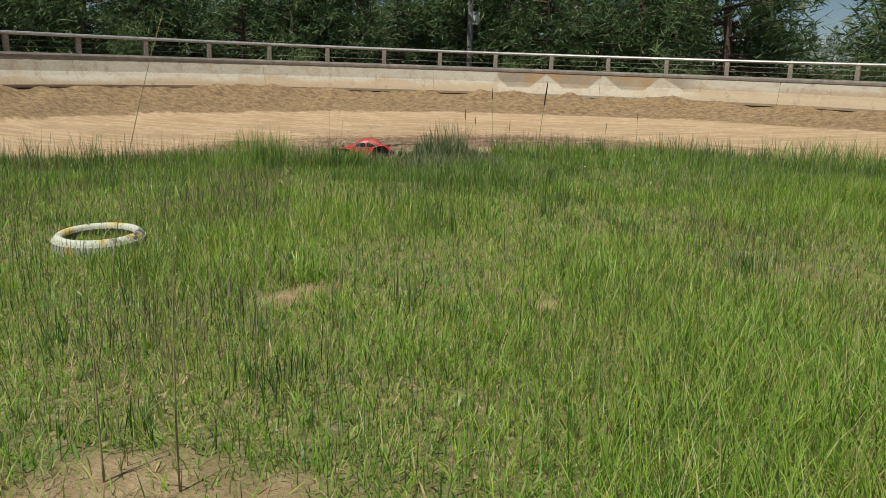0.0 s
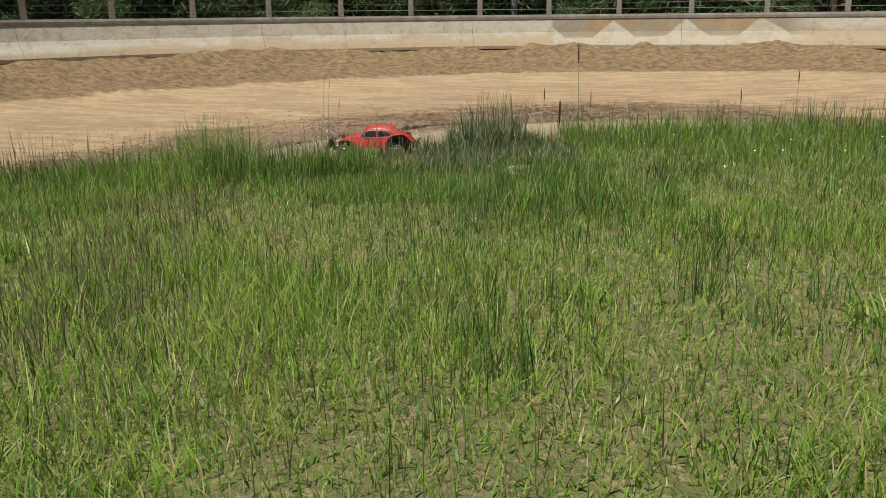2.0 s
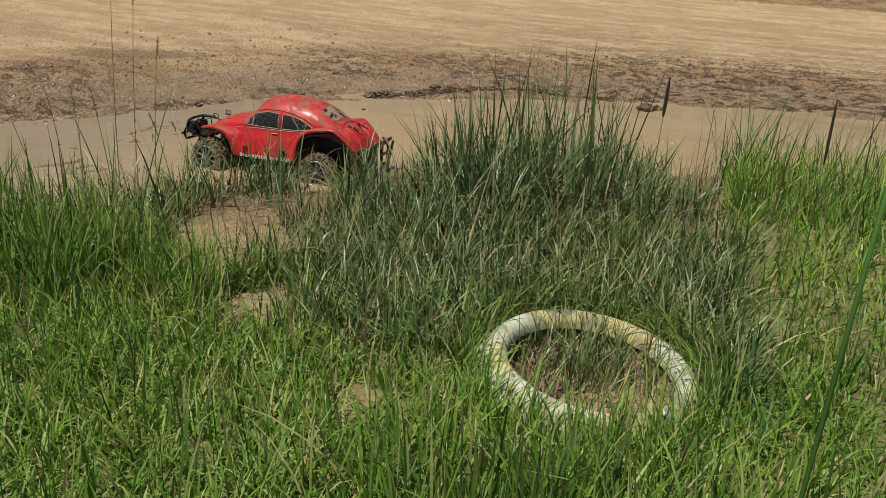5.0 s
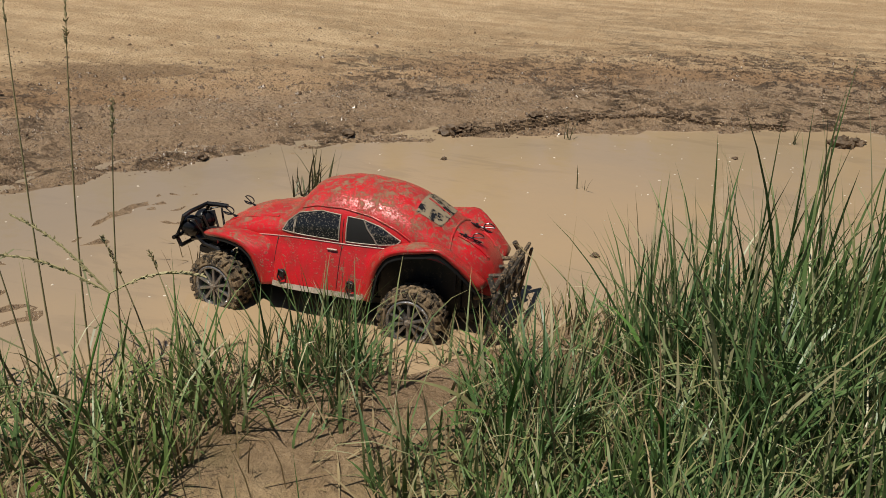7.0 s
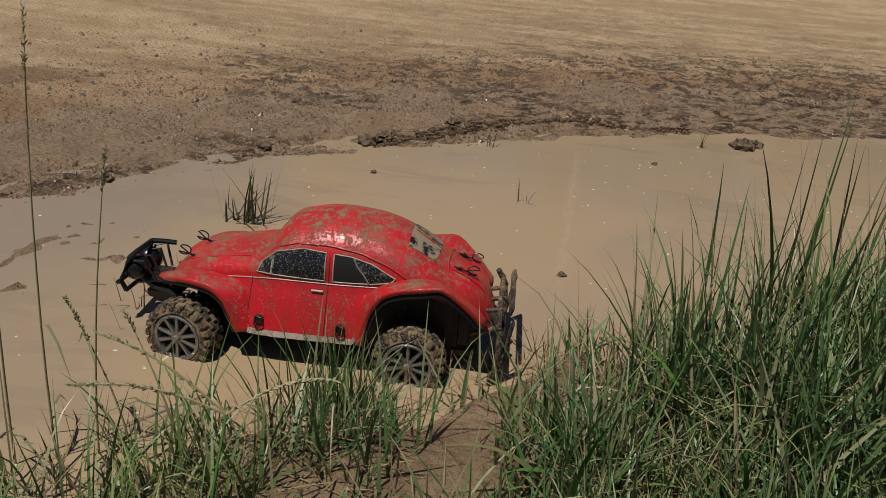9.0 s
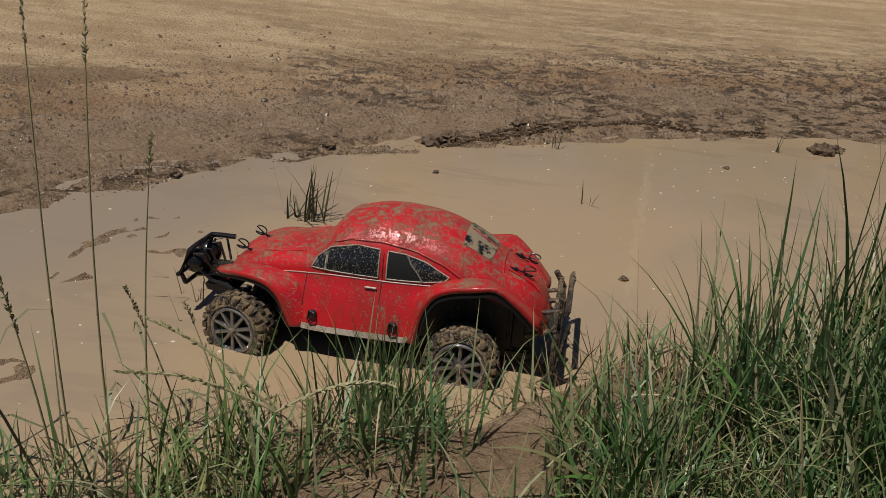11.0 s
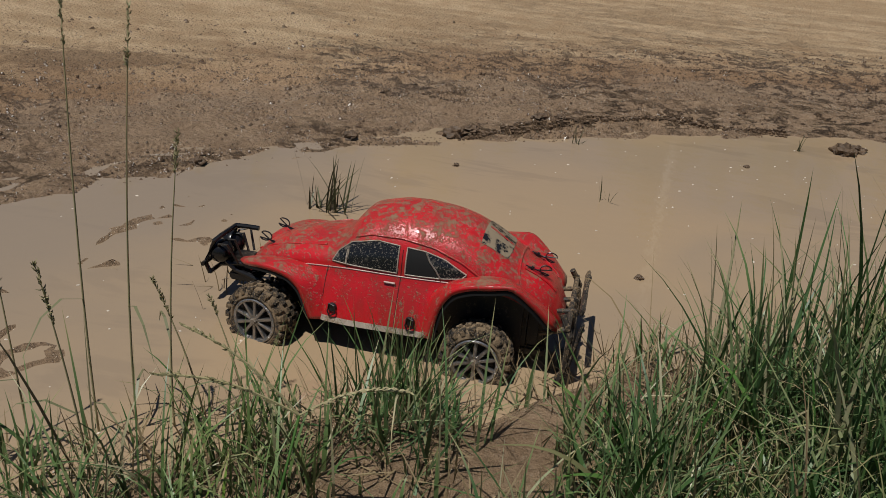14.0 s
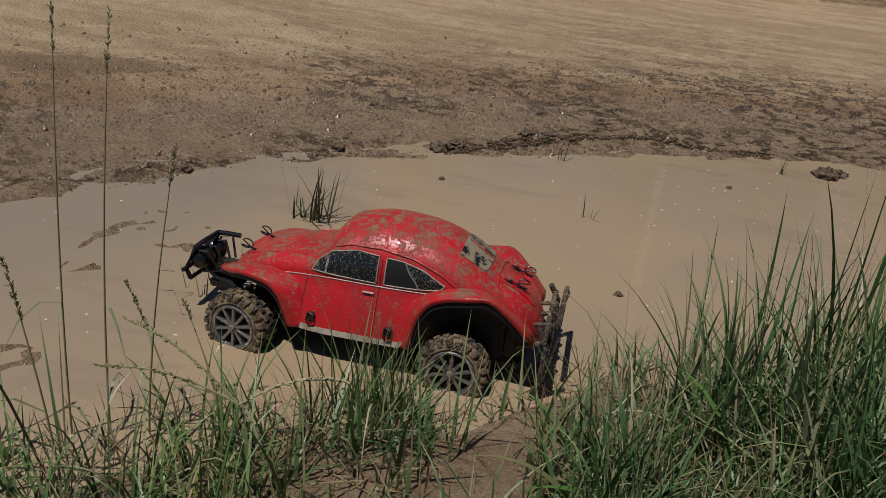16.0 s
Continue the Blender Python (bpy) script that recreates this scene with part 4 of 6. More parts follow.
    x[1500:], y[1500:] = rng.uniform(-2.5, -0.98, n - 1500), rng.uniform(9.65, 10.1, n - 1500)
    tall, wide = rng.uniform(0.16, 0.38, n), rng.uniform(0.004, 0.008, n)
    tall[1500:] *= 1.2
    one = rng.uniform(0, 1, n) < 0.85
    blades("meadow_grass", DEEP_GRASS, x[one], y[one], tall[one], wide[one], rng, "upright green grass before the puddle", "grass", 0.2, 0.5, 4)
    blades("shore_grass", TALL_GRASS, x[~one], y[~one], tall[~one], wide[~one], rng, "upright dark grass before the puddle", "grass", 0.2, 0.5, 4)
    # dense low growth round the sunken tyre
    n = 15000
    x, y = rng.uniform(-1.3, 1.2, n), rng.uniform(8.9, 10.25, n)
    ok = ~on_tyre(x, y) & (bare(x, y) < 0.6)
    blades("meadow_grass", DEEP_GRASS, x[ok], y[ok], rng.uniform(0.05, 0.17, ok.sum()), rng.uniform(0.004, 0.008, ok.sum()), rng, "dense low grass round the sunken tyre", "grass", 0.6, 0.9, 3)
    # tangled blades over the margin
    n = 400
    x, y = rng.uniform(-1.6, -0.3, n), rng.uniform(10.4, 11.05, n)
    ok = (inside(x, y) > -0.05) & (bare(x, y) < 0.6)
    blades("shore_grass", TALL_GRASS, x[ok], y[ok], rng.uniform(0.12, 0.36, ok.sum()), rng.uniform(0.003, 0.007, ok.sum()), rng, "tangled bent blades over the muddy margin", "grass", 0.6, 1.1, 5)
    # sward behind the margin
    x, y = scatter(rng, 19000, (-2.15, 9.85), (0.95, 11.0))
    d = inside(x, y)
    ok = (d > 0.3) & ~on_tyre(x, y) & (rng.uniform(0, 1, len(x)) < smooth_step(d, 0.5, 1.1) * np.where(x < -1.2, 0.55, 1.0) * (1 - 0.93 * bare(x, y)))
    x, y = x[ok], y[ok]
    tall = rng.uniform(0.07, 0.24, len(x)) * (1 + 0.35 * (1 - smooth_step(y, 10.1, 10.5)) * (1 - smooth_step(x, -0.9, -0.5)))
    west = (x < -0.55 + 0.2 * rng.uniform(-1, 1, len(x))) & (y < 10.2 + 0.1 * rng.uniform(-1, 1, len(x)))
    blades("meadow_grass", DEEP_GRASS, x[west], y[west], tall[west], rng.uniform(0.004, 0.007, west.sum()), rng, "green grass thinning towards the shore", "grass", 0.35, 0.55, 4)
    blades("shore_grass", TALL_GRASS, x[~west], y[~west], tall[~west], rng.uniform(0.004, 0.007, (~west).sum()), rng, "dark tangled grass by the tall clump", "grass", 0.45, 0.8, 4)
    # dead stems inside the sunken tyre
    a, r = rng.uniform(0, math.tau, 620), 0.225 * np.sqrt(rng.uniform(0, 1, 620))
    x, y = TYRES[1][0] + r * np.cos(a), TYRES[1][1] + r * np.sin(a)
    blades("dead_straw", STRAW, x, y, rng.uniform(0.04, 0.17, 620), rng.uniform(0.002, 0.005, 620), rng, "dead brown stems inside the sunken tyre", "dead grass", 0.9, 0.6, 3, z=np.full(620, 0.0))
    n = 330
    x, y = TYRES[1][0] + rng.normal(0, 0.1, n), TYRES[1][1] + rng.normal(0.06, 0.08, n)
    blades("shore_grass", TALL_GRASS, x, y, rng.uniform(0.08, 0.25, n), rng.uniform(0.003, 0.006, n), rng, "few green blades growing inside the tyre", "grass", 0.4, 0.7, 4, z=np.full(n, 0.0))
    n = 420
    a, r = rng.uniform(0, math.tau, n), 0.25 * np.sqrt(rng.uniform(0, 1, n))
    blades("meadow_grass", MEADOW_GRASS, TYRES[0][0] + r * np.cos(a), TYRES[0][1] + r * np.sin(a), rng.uniform(0.05, 0.14, n), rng.uniform(0.005, 0.009, n), rng, "green grass growing inside the painted tyre", "grass", 0.5, 0.8, 3, z=np.full(n, 0.07))
    # a few broad leaves at the clump's foot
    n = 26
    x, y = rng.uniform(-0.66, 0.0, n), rng.uniform(10.72, 11.0, n)
    blades("shore_grass", CULM, x, y, rng.uniform(0.16, 0.34, n), rng.uniform(0.009, 0.014, n), rng, "broad green blades at the clump's foot", "grass", 0.3, 0.9, 7)
    # blades leaning over the sunken tyre's rim
    n = 620
    a, r = rng.uniform(0, math.tau, n), rng.uniform(0.305, 0.38, n)
    blades("meadow_grass", DEEP_GRASS, TYRES[1][0] + r * np.cos(a), TYRES[1][1] + r * np.sin(a), rng.uniform(0.08, 0.26, n), rng.uniform(0.003, 0.0065, n), rng, "green blades leaning over the sunken tyre", "grass", 0.45, 0.8, 4, face=a + math.pi + rng.normal(0, 0.9, n))
    # flattened straw
    x, y = scatter(rng, 13000, (-2.1, 9.7), (0.9, 12.0))
    ok = (inside(x, y) > -0.12) & ~on_tyre(x, y) & (rng.uniform(0, 1, len(x)) < 0.7 * (1 - 0.75 * bare(x, y)))
    x, y = x[ok], y[ok]
    blades("dead_straw", STRAW, x, y, rng.uniform(0.05, 0.2, len(x)), rng.uniform(0.002, 0.005, len(x)), rng, "flattened brown dead grass on mud", "dead grass", 1.25, 0.35, 3, sink=-0.004)


def build_stalk(at, tall, lean, face, head, seed, thick=0.0021):
    """One long stem with narrow leaves and a slim seed head."""
    rng = np.random.RandomState(seed)
    stalk = thing("grass_stalk", "tall thin stem with a slim brown seed head", "grass stalk", (at[0], at[1], float(height(np.array([at[0]]), np.array([at[1]]))[0]) - 0.01), group="tall stalks")
    away = Vector((math.cos(face), math.sin(face), 0))
    path = [away * (lean * tall * s**1.6) + Vector((0, 0, tall * s * (1 - 0.25 * lean * s))) for s in np.linspace(0, 1, 9)]
    bm = bmesh.new()
    tube(bm, path, thick, 5, taper=[1.2, 1.15, 1.1, 1, 0.9, 0.8, 0.7, 0.5, 0.3])
    part("stem", bm, SEED_STEM, stalk, smooth=True)
    bm = bmesh.new()
    spine = path[6:] if head > 0.15 else path[7:]
    for k in range(int(60 * head / 0.15)):
        s = rng.uniform(0, len(spine) - 1.001)
        p = spine[int(s)].lerp(spine[int(s) + 1], s % 1)
        way = Vector(rng.normal(0, 1, 3)) * 0.5 + Vector((0, 0, 1.4))
        q = p + way.normalized() * 0.011
        tube(bm, [p, p.lerp(q, 0.5) + Vector(rng.normal(0, 0.0012, 3)), q], 0.0013, 3, taper=[0.6, 1.2, 0.2])
    part("seed_head", bm, SEED_STEM, stalk)
    for k in range(2):
        s = 1 + 2 * k
        side = Matrix.Rotation(rng.uniform(0, 6.28), 3, "Z") @ Vector((1, 0, 0))
        p, w = path[s], side.cross(Vector((0, 0, 1))) * 0.003
        rows = [p + side * (0.16 * u) + Vector((0, 0, 0.14 * u - 0.18 * u * u)) for u in (0, 0.33, 0.66, 1)]
        bm = bmesh.new()
        vs = [(bm.verts.new(q - w * f), bm.verts.new(q + w * f)) for q, f in zip(rows, (0.7, 1, 0.7, 0.1))]
        for a, b in zip(vs, vs[1:]):
            bm.faces.new((a[0], a[1], b[1], b[0]))
        part("leaf", bm, TALL_GRASS, stalk)
    return stalk


def build_spike(at, low, high, thick, lean=0.0):
    """A stiff stem that carries one dark bristly cylinder of seeds between two heights."""
    z = float(height(np.array([at[0]]), np.array([at[1]]))[0])
    spike = thing("grass_spike", "tall thin green stem with a stout dark brown seed spike", "grass stalk", (at[0], at[1], z - 0.01), group="dark seed spikes")
    low, high = low - z, high - z
    bend_at = lambda h: Vector((lean * max(0.0, h / high) ** 2, 0, h))
    bm = bmesh.new()
    tube(bm, [bend_at(low * k / 6) for k in range(7)], 0.0019, 5, taper=[1.2, 1.1, 1, 1, 0.9, 0.8, 0.7])
    part("stem", bm, CULM, spike, smooth=True)
    bm = bmesh.new()
    tube(bm, [bend_at(low + (high - low) * k / 8) for k in range(9)], thick, 8, taper=[0.4, 0.85, 1, 1, 1, 0.95, 0.85, 0.65, 0.25])
    rng = np.random.RandomState(int(100 * at[0]) + 900)
    for k in range(110):
        p = bend_at(low + (high - low) * rng.uniform(0.02, 0.97))
        a = rng.uniform(0, math.tau)
        d = Vector((math.cos(a), math.sin(a), rng.uniform(0.8, 2.0))).normalized()
        tube(bm, [p + 0.7 * thick * d, p + (thick + 0.0025) * d], 0.0008, 3, taper=[1, 0.2])
    part("seed_spike", bm, SPIKE, spike, "dark brown bristly seed spike")
    return spike


def build_forked_stalk(foot, node, tips):
    """A leaning stem whose top parts into slender seed fingers."""
    stalk = thing("grass_stalk", "leaning green stem ending in slender pale seed fingers", "grass stalk", foot, group="tall stalks")
    foot, node = Vector(foot), Vector(node)
    top = node - foot
    bm = bmesh.new()
    tube(bm, [Vector((top.x * u**1.5, top.y * u**1.5, top.z * u)) for u in np.linspace(0, 1, 9)], 0.0022, 6, taper=[1.3, 1.25, 1.2, 1.1, 1, 0.9, 0.8, 0.7, 0.6])
    part("stem", bm, CULM, stalk, smooth=True)
    rng = np.random.RandomState(77)
    for tip in tips:
        way = Vector(tip) - node
        bm = bmesh.new()
        line = [top + way * u + Vector((0, 0, 0.014 * math.sin(math.pi * u))) for u in np.linspace(0, 1, 10)]
        tube(bm, line, 0.0012, 5)
        for k in range(70):
            i = rng.uniform(0.6, 8.99)
            p = line[int(i)].lerp(line[int(i) + 1], i % 1)
            q = p + (way.normalized() * 1.4 + Vector(rng.normal(0, 0.45, 3))).normalized() * 0.006
            tube(bm, [p, p.lerp(q, 0.5), q], 0.0013, 3, taper=[0.6, 1.1, 0.2])
        part("seed_finger", bm, SEED_STEM, stalk, "slender pale seed finger")
    return stalk


build_meadow()
build_shore_grass()


# ---- model car ----
CAR, CAR_TILT = (-1.15, 11.392, -0.015), (-4.4, 0.0, 0.0)
PAINT = muddy("red_paint", (0.53, 0.008, 0.014), 0.33, 0.0, -0.016, 0.125, mud=(0.19, 0.128, 0.072), coat=0.3, fleck=0.8, blot=42.0)
# pale colour: dust on the door handles, a painted highlight on the belt strip
TRIM = muddy("dust_and_highlight_trim", (0.50, 0.30, 0.26), 0.4, 0.0, 0.0, 0.0, fleck=0.6)
GLOSS_BLACK = plain("gloss_black", (0.008, 0.008, 0.009), 0.25, vary=0.3, bump=0.05)
RUBBER = muddy("muddy_rubber", (0.018, 0.017, 0.016), 0.8, 0.0, 0.15, 0.0, mud=(0.22, 0.155, 0.09), fleck=0.9)
RIM = muddy("satin_alloy", (0.42, 0.42, 0.43), 0.3, 0.85, 0.01, 0.0, fleck=0.6)
BLACK = muddy("black_plastic", (0.010, 0.010, 0.011), 0.42, 0.0, -0.04, 0.03, fleck=0.3)
CAGE = muddy("muddied_black_plastic", (0.02, 0.019, 0.018), 0.6, 0.0, 0.10, 0.0, fleck=0.9)
STEEL = plain("clip_steel", (0.05, 0.05, 0.055), 0.3, 0.7, 0.2, 60, 0)
CHROME = muddy("chrome_strip", (0.27, 0.24, 0.21), 0.45, 0.4, 0.05, 0.0, fleck=0.6)
WHITE = muddy("white_stripe", (0.45, 0.38, 0.31), 0.6, 0.0, 0.06, 0.0, fleck=0.5)
LINE = plain("panel_gap", (0.10, 0.008, 0.008), 0.7, vary=0.2)


def glass_material():
    m = Mat("splashed_tinted_window", 0.12, color=(0.015, 0.016, 0.018))
    p = m.coord("Object")
    dots = m.ramp(m.noise(260, 2, 0.6, p), 0.57, 0.64)
    film = m.ramp(m.noise(22, 4, 0.6, p), 0.55, 0.7)
    mask = m.math("MAXIMUM", m.math("MULTIPLY", dots, 0.55), m.math("MULTIPLY", film, 0.5))
    m.set("Base Color", m.mix(mask, (0.013, 0.014, 0.016), (0.27, 0.23, 0.18)))
    m.set("Roughness", m.math("ADD", 0.12, m.math("MULTIPLY", mask, 0.6)))
    return m.m


def rear_glass_material():
    m = Mat("mud_caked_window", 0.3)
    p = m.coord("Object")
    mask = m.ramp(m.noise(26, 5, 0.65, p), 0.44, 0.52)
    m.set("Base Color", m.mix(mask, (0.015, 0.015, 0.016), (0.24, 0.185, 0.12)))
    m.set("Roughness", m.math("ADD", 0.2, m.math("MULTIPLY", mask, 0.7)))
    m.bump(mask, 0.4, 0.002)
    return m.m


GLASS, REAR_GLASS = glass_material(), rear_glass_material()
# near-black colour that stands in for the shade inside openings
SHADE_BLACK = plain("black_for_shade", (0.006, 0.006, 0.006), 0.9, vary=0.2, bump=0)
# along the car, nose first: top line, belt height, half width at belt, lower edge, half width there
SX = (-0.387, -0.376, -0.342, -0.282, -0.212, -0.172, -0.15, -0.118, -0.098, -0.064, 0.02, 0.08, 0.14, 0.165, 0.20, 0.25, 0.30, 0.335, 0.38, 0.42, 0.445, 0.455)
TOP = (0.138, 0.165, 0.198, 0.230, 0.252, 0.258, 0.262, 0.268, 0.297, 0.339, 0.361, 0.363, 0.357, 0.352, 0.342, 0.319, 0.287, 0.262, 0.243, 0.213, 0.172, 0.135)
BELT = (0.115, 0.135, 0.155, 0.178, 0.195, 0.202, 0.205, 0.208, 0.210, 0.212, 0.213, 0.214, 0.216, 0.217, 0.218, 0.218, 0.214, 0.205, 0.185, 0.155, 0.125, 0.11)
HALF = (0.035, 0.066, 0.088, 0.107, 0.125, 0.133, 0.137, 0.141, 0.143, 0.145, 0.146, 0.146, 0.145, 0.144, 0.143, 0.137, 0.128, 0.121, 0.113, 0.099, 0.079, 0.053)
LOW = (0.105, 0.125, 0.145, 0.168, 0.184, 0.180, 0.082, 0.080, 0.080, 0.080, 0.081, 0.082, 0.083, 0.195, 0.206, 0.206, 0.202, 0.190, 0.165, 0.120, 0.105, 0.10)
FOOT = (0.032, 0.066, 0.089, 0.109, 0.128, 0.140, 0.181, 0.187, 0.189, 0.191, 0.191, 0.191, 0.191, 0.152, 0.147, 0.140, 0.131, 0.124, 0.116, 0.105, 0.083, 0.054)


def car_line(x, table):
    """A smooth reading of a table along the car."""
    return float(sum(np.interp(x + d, SX, table) for d in (-0.012, -0.006, 0, 0.006, 0.012)) / 5)


def car_half(x, z):
    """Half width of the shell at a height."""
    top, belt, half, low, foot = (car_line(x, t) for t in (TOP, BELT, HALF, LOW, FOOT))
    if z >= belt:
        u = min(1.0, (z - belt) / max(0.004, top - belt))
        return half * (1 - u**2.5) ** 0.5
    u = (belt - z) / max(0.004, belt - low)
    return half + (foot - half) * min(1.0, u) ** 0.75


def car_top(x, y):
    """Height of the shell above a place on it."""
    lo, hi = car_line(x, BELT), car_line(x, TOP)
    for _ in range(24):
        mid = (lo + hi) / 2
        lo, hi = (mid, hi) if car_half(x, mid) > abs(y) else (lo, mid)
    return lo


def shell_mesh():
    bm = bmesh.new()
    rings, n = [], 64
    for i in range(n):
        x = -0.3865 + 0.8405 * i / (n - 1)
        top, belt, low = (car_line(x, t) for t in (TOP, BELT, LOW))
        zs = [low + (belt - low) * k / 5 for k in range(6)]
        us = [math.sin(k * math.pi / 2 / 12) for k in range(1, 13)]
        zs += [belt + (top - belt) * u for u in us]
        near = [(x, -car_half(x, z), z) for z in zs]
        ring = near + [(a, -b, c) for a, b, c in near[-2::-1]]
        rings.append([bm.verts.new(p) for p in ring])
    for a, b in zip(rings, rings[1:]):
        for k in range(len(a) - 1):
            bm.faces.new((a[k], b[k], b[k + 1], a[k + 1]))
    bm.faces.new(rings[0]), bm.faces.new(rings[-1][::-1])
    bmesh.ops.recalc_face_normals(bm, faces=bm.faces)
    return bm


def arch_mesh(outer, inner, side):
    """A fender: a rounded strip from the shell out to a turned-down lip. Rows of (x, y, z)."""
    bm = bmesh.new()
    fine = []
    for line in (outer, inner):
        t, f = np.arange(len(line)), np.linspace(0, len(line) - 1, 25)
        a = np.array(line)
        fine.append(np.stack([np.convolve(np.pad(np.interp(f, t, a[:, k]), 1, mode="edge"), (0.25, 0.5, 0.25), "valid") for k in range(3)], 1))
    mid = np.array([np.mean(fine[0][:, 0]), 0, 0.07])
    rings = []
    for o, i in zip(*fine):
        out = (o - mid) * [1, 0, 1]
        out /= np.linalg.norm(out)
        row = []
        for s in (0, 0.2, 0.4, 0.6, 0.8, 0.93, 1.0):
            p = i + (o - i) * s + out * (0.006 * math.sin(math.pi * min(1, s)))
            row.append(p)
        row.append(o - out * 0.012)
        row.append(o - out * 0.012 + np.array([0, 0.004, 0]))
        row += [i + (o - i) * s + out * (0.006 * math.sin(math.pi * min(1, s)) - 0.005) for s in (0.93, 0.6, 0.2, 0.0)]
        rings.append([bm.verts.new((p[0], p[1] * side, p[2])) for p in row])
    for a, b in zip(rings, rings[1:]):
        for k in range(len(a) - 1):
            bm.faces.new((a[k], b[k], b[k + 1], a[k + 1]))
    bm.faces.new(rings[0]), bm.faces.new(rings[-1])
    bmesh.ops.recalc_face_normals(bm, faces=bm.faces)
    return bm


def inside_outline(outline, n=9):
    """Rows of (a, b) filling an outline given as lower and upper chains of equal length."""
    low, high = outline
    t, f = np.linspace(0, 1, len(low)), np.linspace(0, 1, 17)
    lo = np.stack([np.interp(f, t, np.array(low)[:, k]) for k in range(2)], 1)
    hi = np.stack([np.interp(f, t, np.array(high)[:, k]) for k in range(2)], 1)
    return [[lo[i] + (hi[i] - lo[i]) * s for i in range(17)] for s in np.linspace(0, 1, n)]


def pane(place, outline, lift=0.0):
    bm = bmesh.new()
    rows = [[bm.verts.new(place(*p, lift)) for p in row] for row in inside_outline(outline)]
    for a, b in zip(rows, rows[1:]):
        for k in range(len(a) - 1):
            bm.faces.new((a[k], a[k + 1], b[k + 1], b[k]))
    bmesh.ops.recalc_face_normals(bm, faces=bm.faces)
    return bm


def rim_of(place, outline, lift, radius):
    rows = inside_outline(outline)
    loop = rows[0] + [r[-1] for r in rows[1:]] + rows[-1][-2::-1] + [r[0] for r in rows[-2:0:-1]]
    bm = bmesh.new()
    tube(bm, [place(*p, lift) for p in loop], radius, 6, closed=True)
    return bm


def on_side(side):
    return lambda x, z, lift: (x, side * (car_half(x, z) + lift), z)


def on_roof(x, y, lift):
    return (x, y, car_top(x, y) + lift)


def build_wheel(car, name, at, steer, out):
    """Tyre with blocks, spoked rim, hub. out: -1 for the side that faces -y."""
    wheel = new(name)
    wheel.empty_display_size = 0.02
    wheel.parent = car
    wheel.matrix_basis = pose(*at, 0, 17 * out, steer) if out < 0 else pose(*at, 0, 0, steer + 180)
    wheel.scale = (1.08, 1.0, 1.08)
    R, W = 0.083, 0.036
    bm = bmesh.new()
    lathe(bm, [(0.053, -W + 0.004), (0.060, -W - 0.002), (0.070, -W + 0.001), (0.0765, -W + 0.008), (0.079, -0.012), (0.079, 0.012), (0.0765, W - 0.008), (0.070, W - 0.001), (0.058, W), (0.053, W - 0.004), (0.053, -W + 0.004)], 48)
    for k in range(22):
        for row, (y0, y1, shift) in enumerate(((-W + 0.001, -0.017, 0.0), (-0.014, 0.0, 0.5), (0.002, 0.015, 0.0), (0.018, W - 0.001, 0.5))):
            a = (k + shift) * math.tau / 22
            m = Matrix.Rotation(-a, 4, "Y") @ pose(0, 0, 0, 0, 0, 0)
            drop = 0.006 if row in (0, 3) else 0.0
            box(bm, (R - 0.011 - drop, y0, -0.0075), (R + 0.001 - drop * 0.5, y1, 0.0075), 0.0012, m)
    for k in range(22):
        a = k * math.tau / 22
        box(bm, (0.067, -W - 0.0025, -0.005), (0.0775, -W + 0.006, 0.005), 0.001, Matrix.Rotation(-a, 4, "Y"))
    tyre = part("tyre", bm, RUBBER, wheel, "black knobbly rubber caked with mud")
    bm = bmesh.new()
    lathe(bm, [(0.0525, 0.03), (0.0545, -W + 0.006), (0.0555, -W - 0.001), (0.053, -W - 0.003), (0.0485, -W - 0.001), (0.047, -W + 0.012), (0.045, 0.03)], 40)
    for k in range(10):
        a = k * math.tau / 10
        m = Matrix.Rotation(-a, 4, "Y")
        box(bm, (0.010, -W + 0.0, -0.0036), (0.049, -W + 0.012, 0.0036), 0.0010, m @ pose(0, 0, 0, 0, 0, 0))
    lathe(bm, [(0.0, -W + 0.001), (0.014, -W + 0.001), (0.016, -W + 0.006), (0.016, 0.01)], 20)
    for k in range(20):
        a = k * math.tau / 20
        box(bm, (0.0500, -W - 0.0045, -0.0012), (0.0525, -W - 0.001, 0.0012), 0, Matrix.Rotation(-a, 4, "Y"))
    part("rim", bm, RIM, wheel, "silver spoked beadlock rim")
    bm = bmesh.new()
    lathe(bm, [(0.0, -W - 0.008), (0.006, -W - 0.008), (0.0085, -W - 0.005), (0.0085, -W + 0.002)], 6)
    part("hub_nut", bm, CHROME, wheel)
    bm = bmesh.new()
    lathe(bm, [(0.0, -W + 0.026), (0.044, -W + 0.026), (0.044, 0.028), (0.0, 0.028)], 24)
    part("brake_disc", bm, BLACK, wheel)


def clip(car, at, turn):
    bm = bmesh.new()
    loop = [(0.016 + 0.012 * math.cos(a), 0, 0.010 + 0.009 * math.sin(a)) for a in np.linspace(0.6, 5.6, 14)]
    tube(bm, [(-0.022, 0.003, 0.002), (-0.012, 0.003, 0.003), (0.0, 0.002, 0.003)] + loop + [(0.0, -0.002, 0.004), (-0.02, -0.003, 0.003)], 0.0013, 6)
    tube(bm, [(-0.010, 0, -0.006), (-0.010, 0, 0.007)], 0.0032, 8)
    part("body_clip", bm, STEEL, car, "bent wire body clip", at=pose(*at, *turn) @ Matrix.Diagonal((1.35, 1.35, 1.35, 1)))


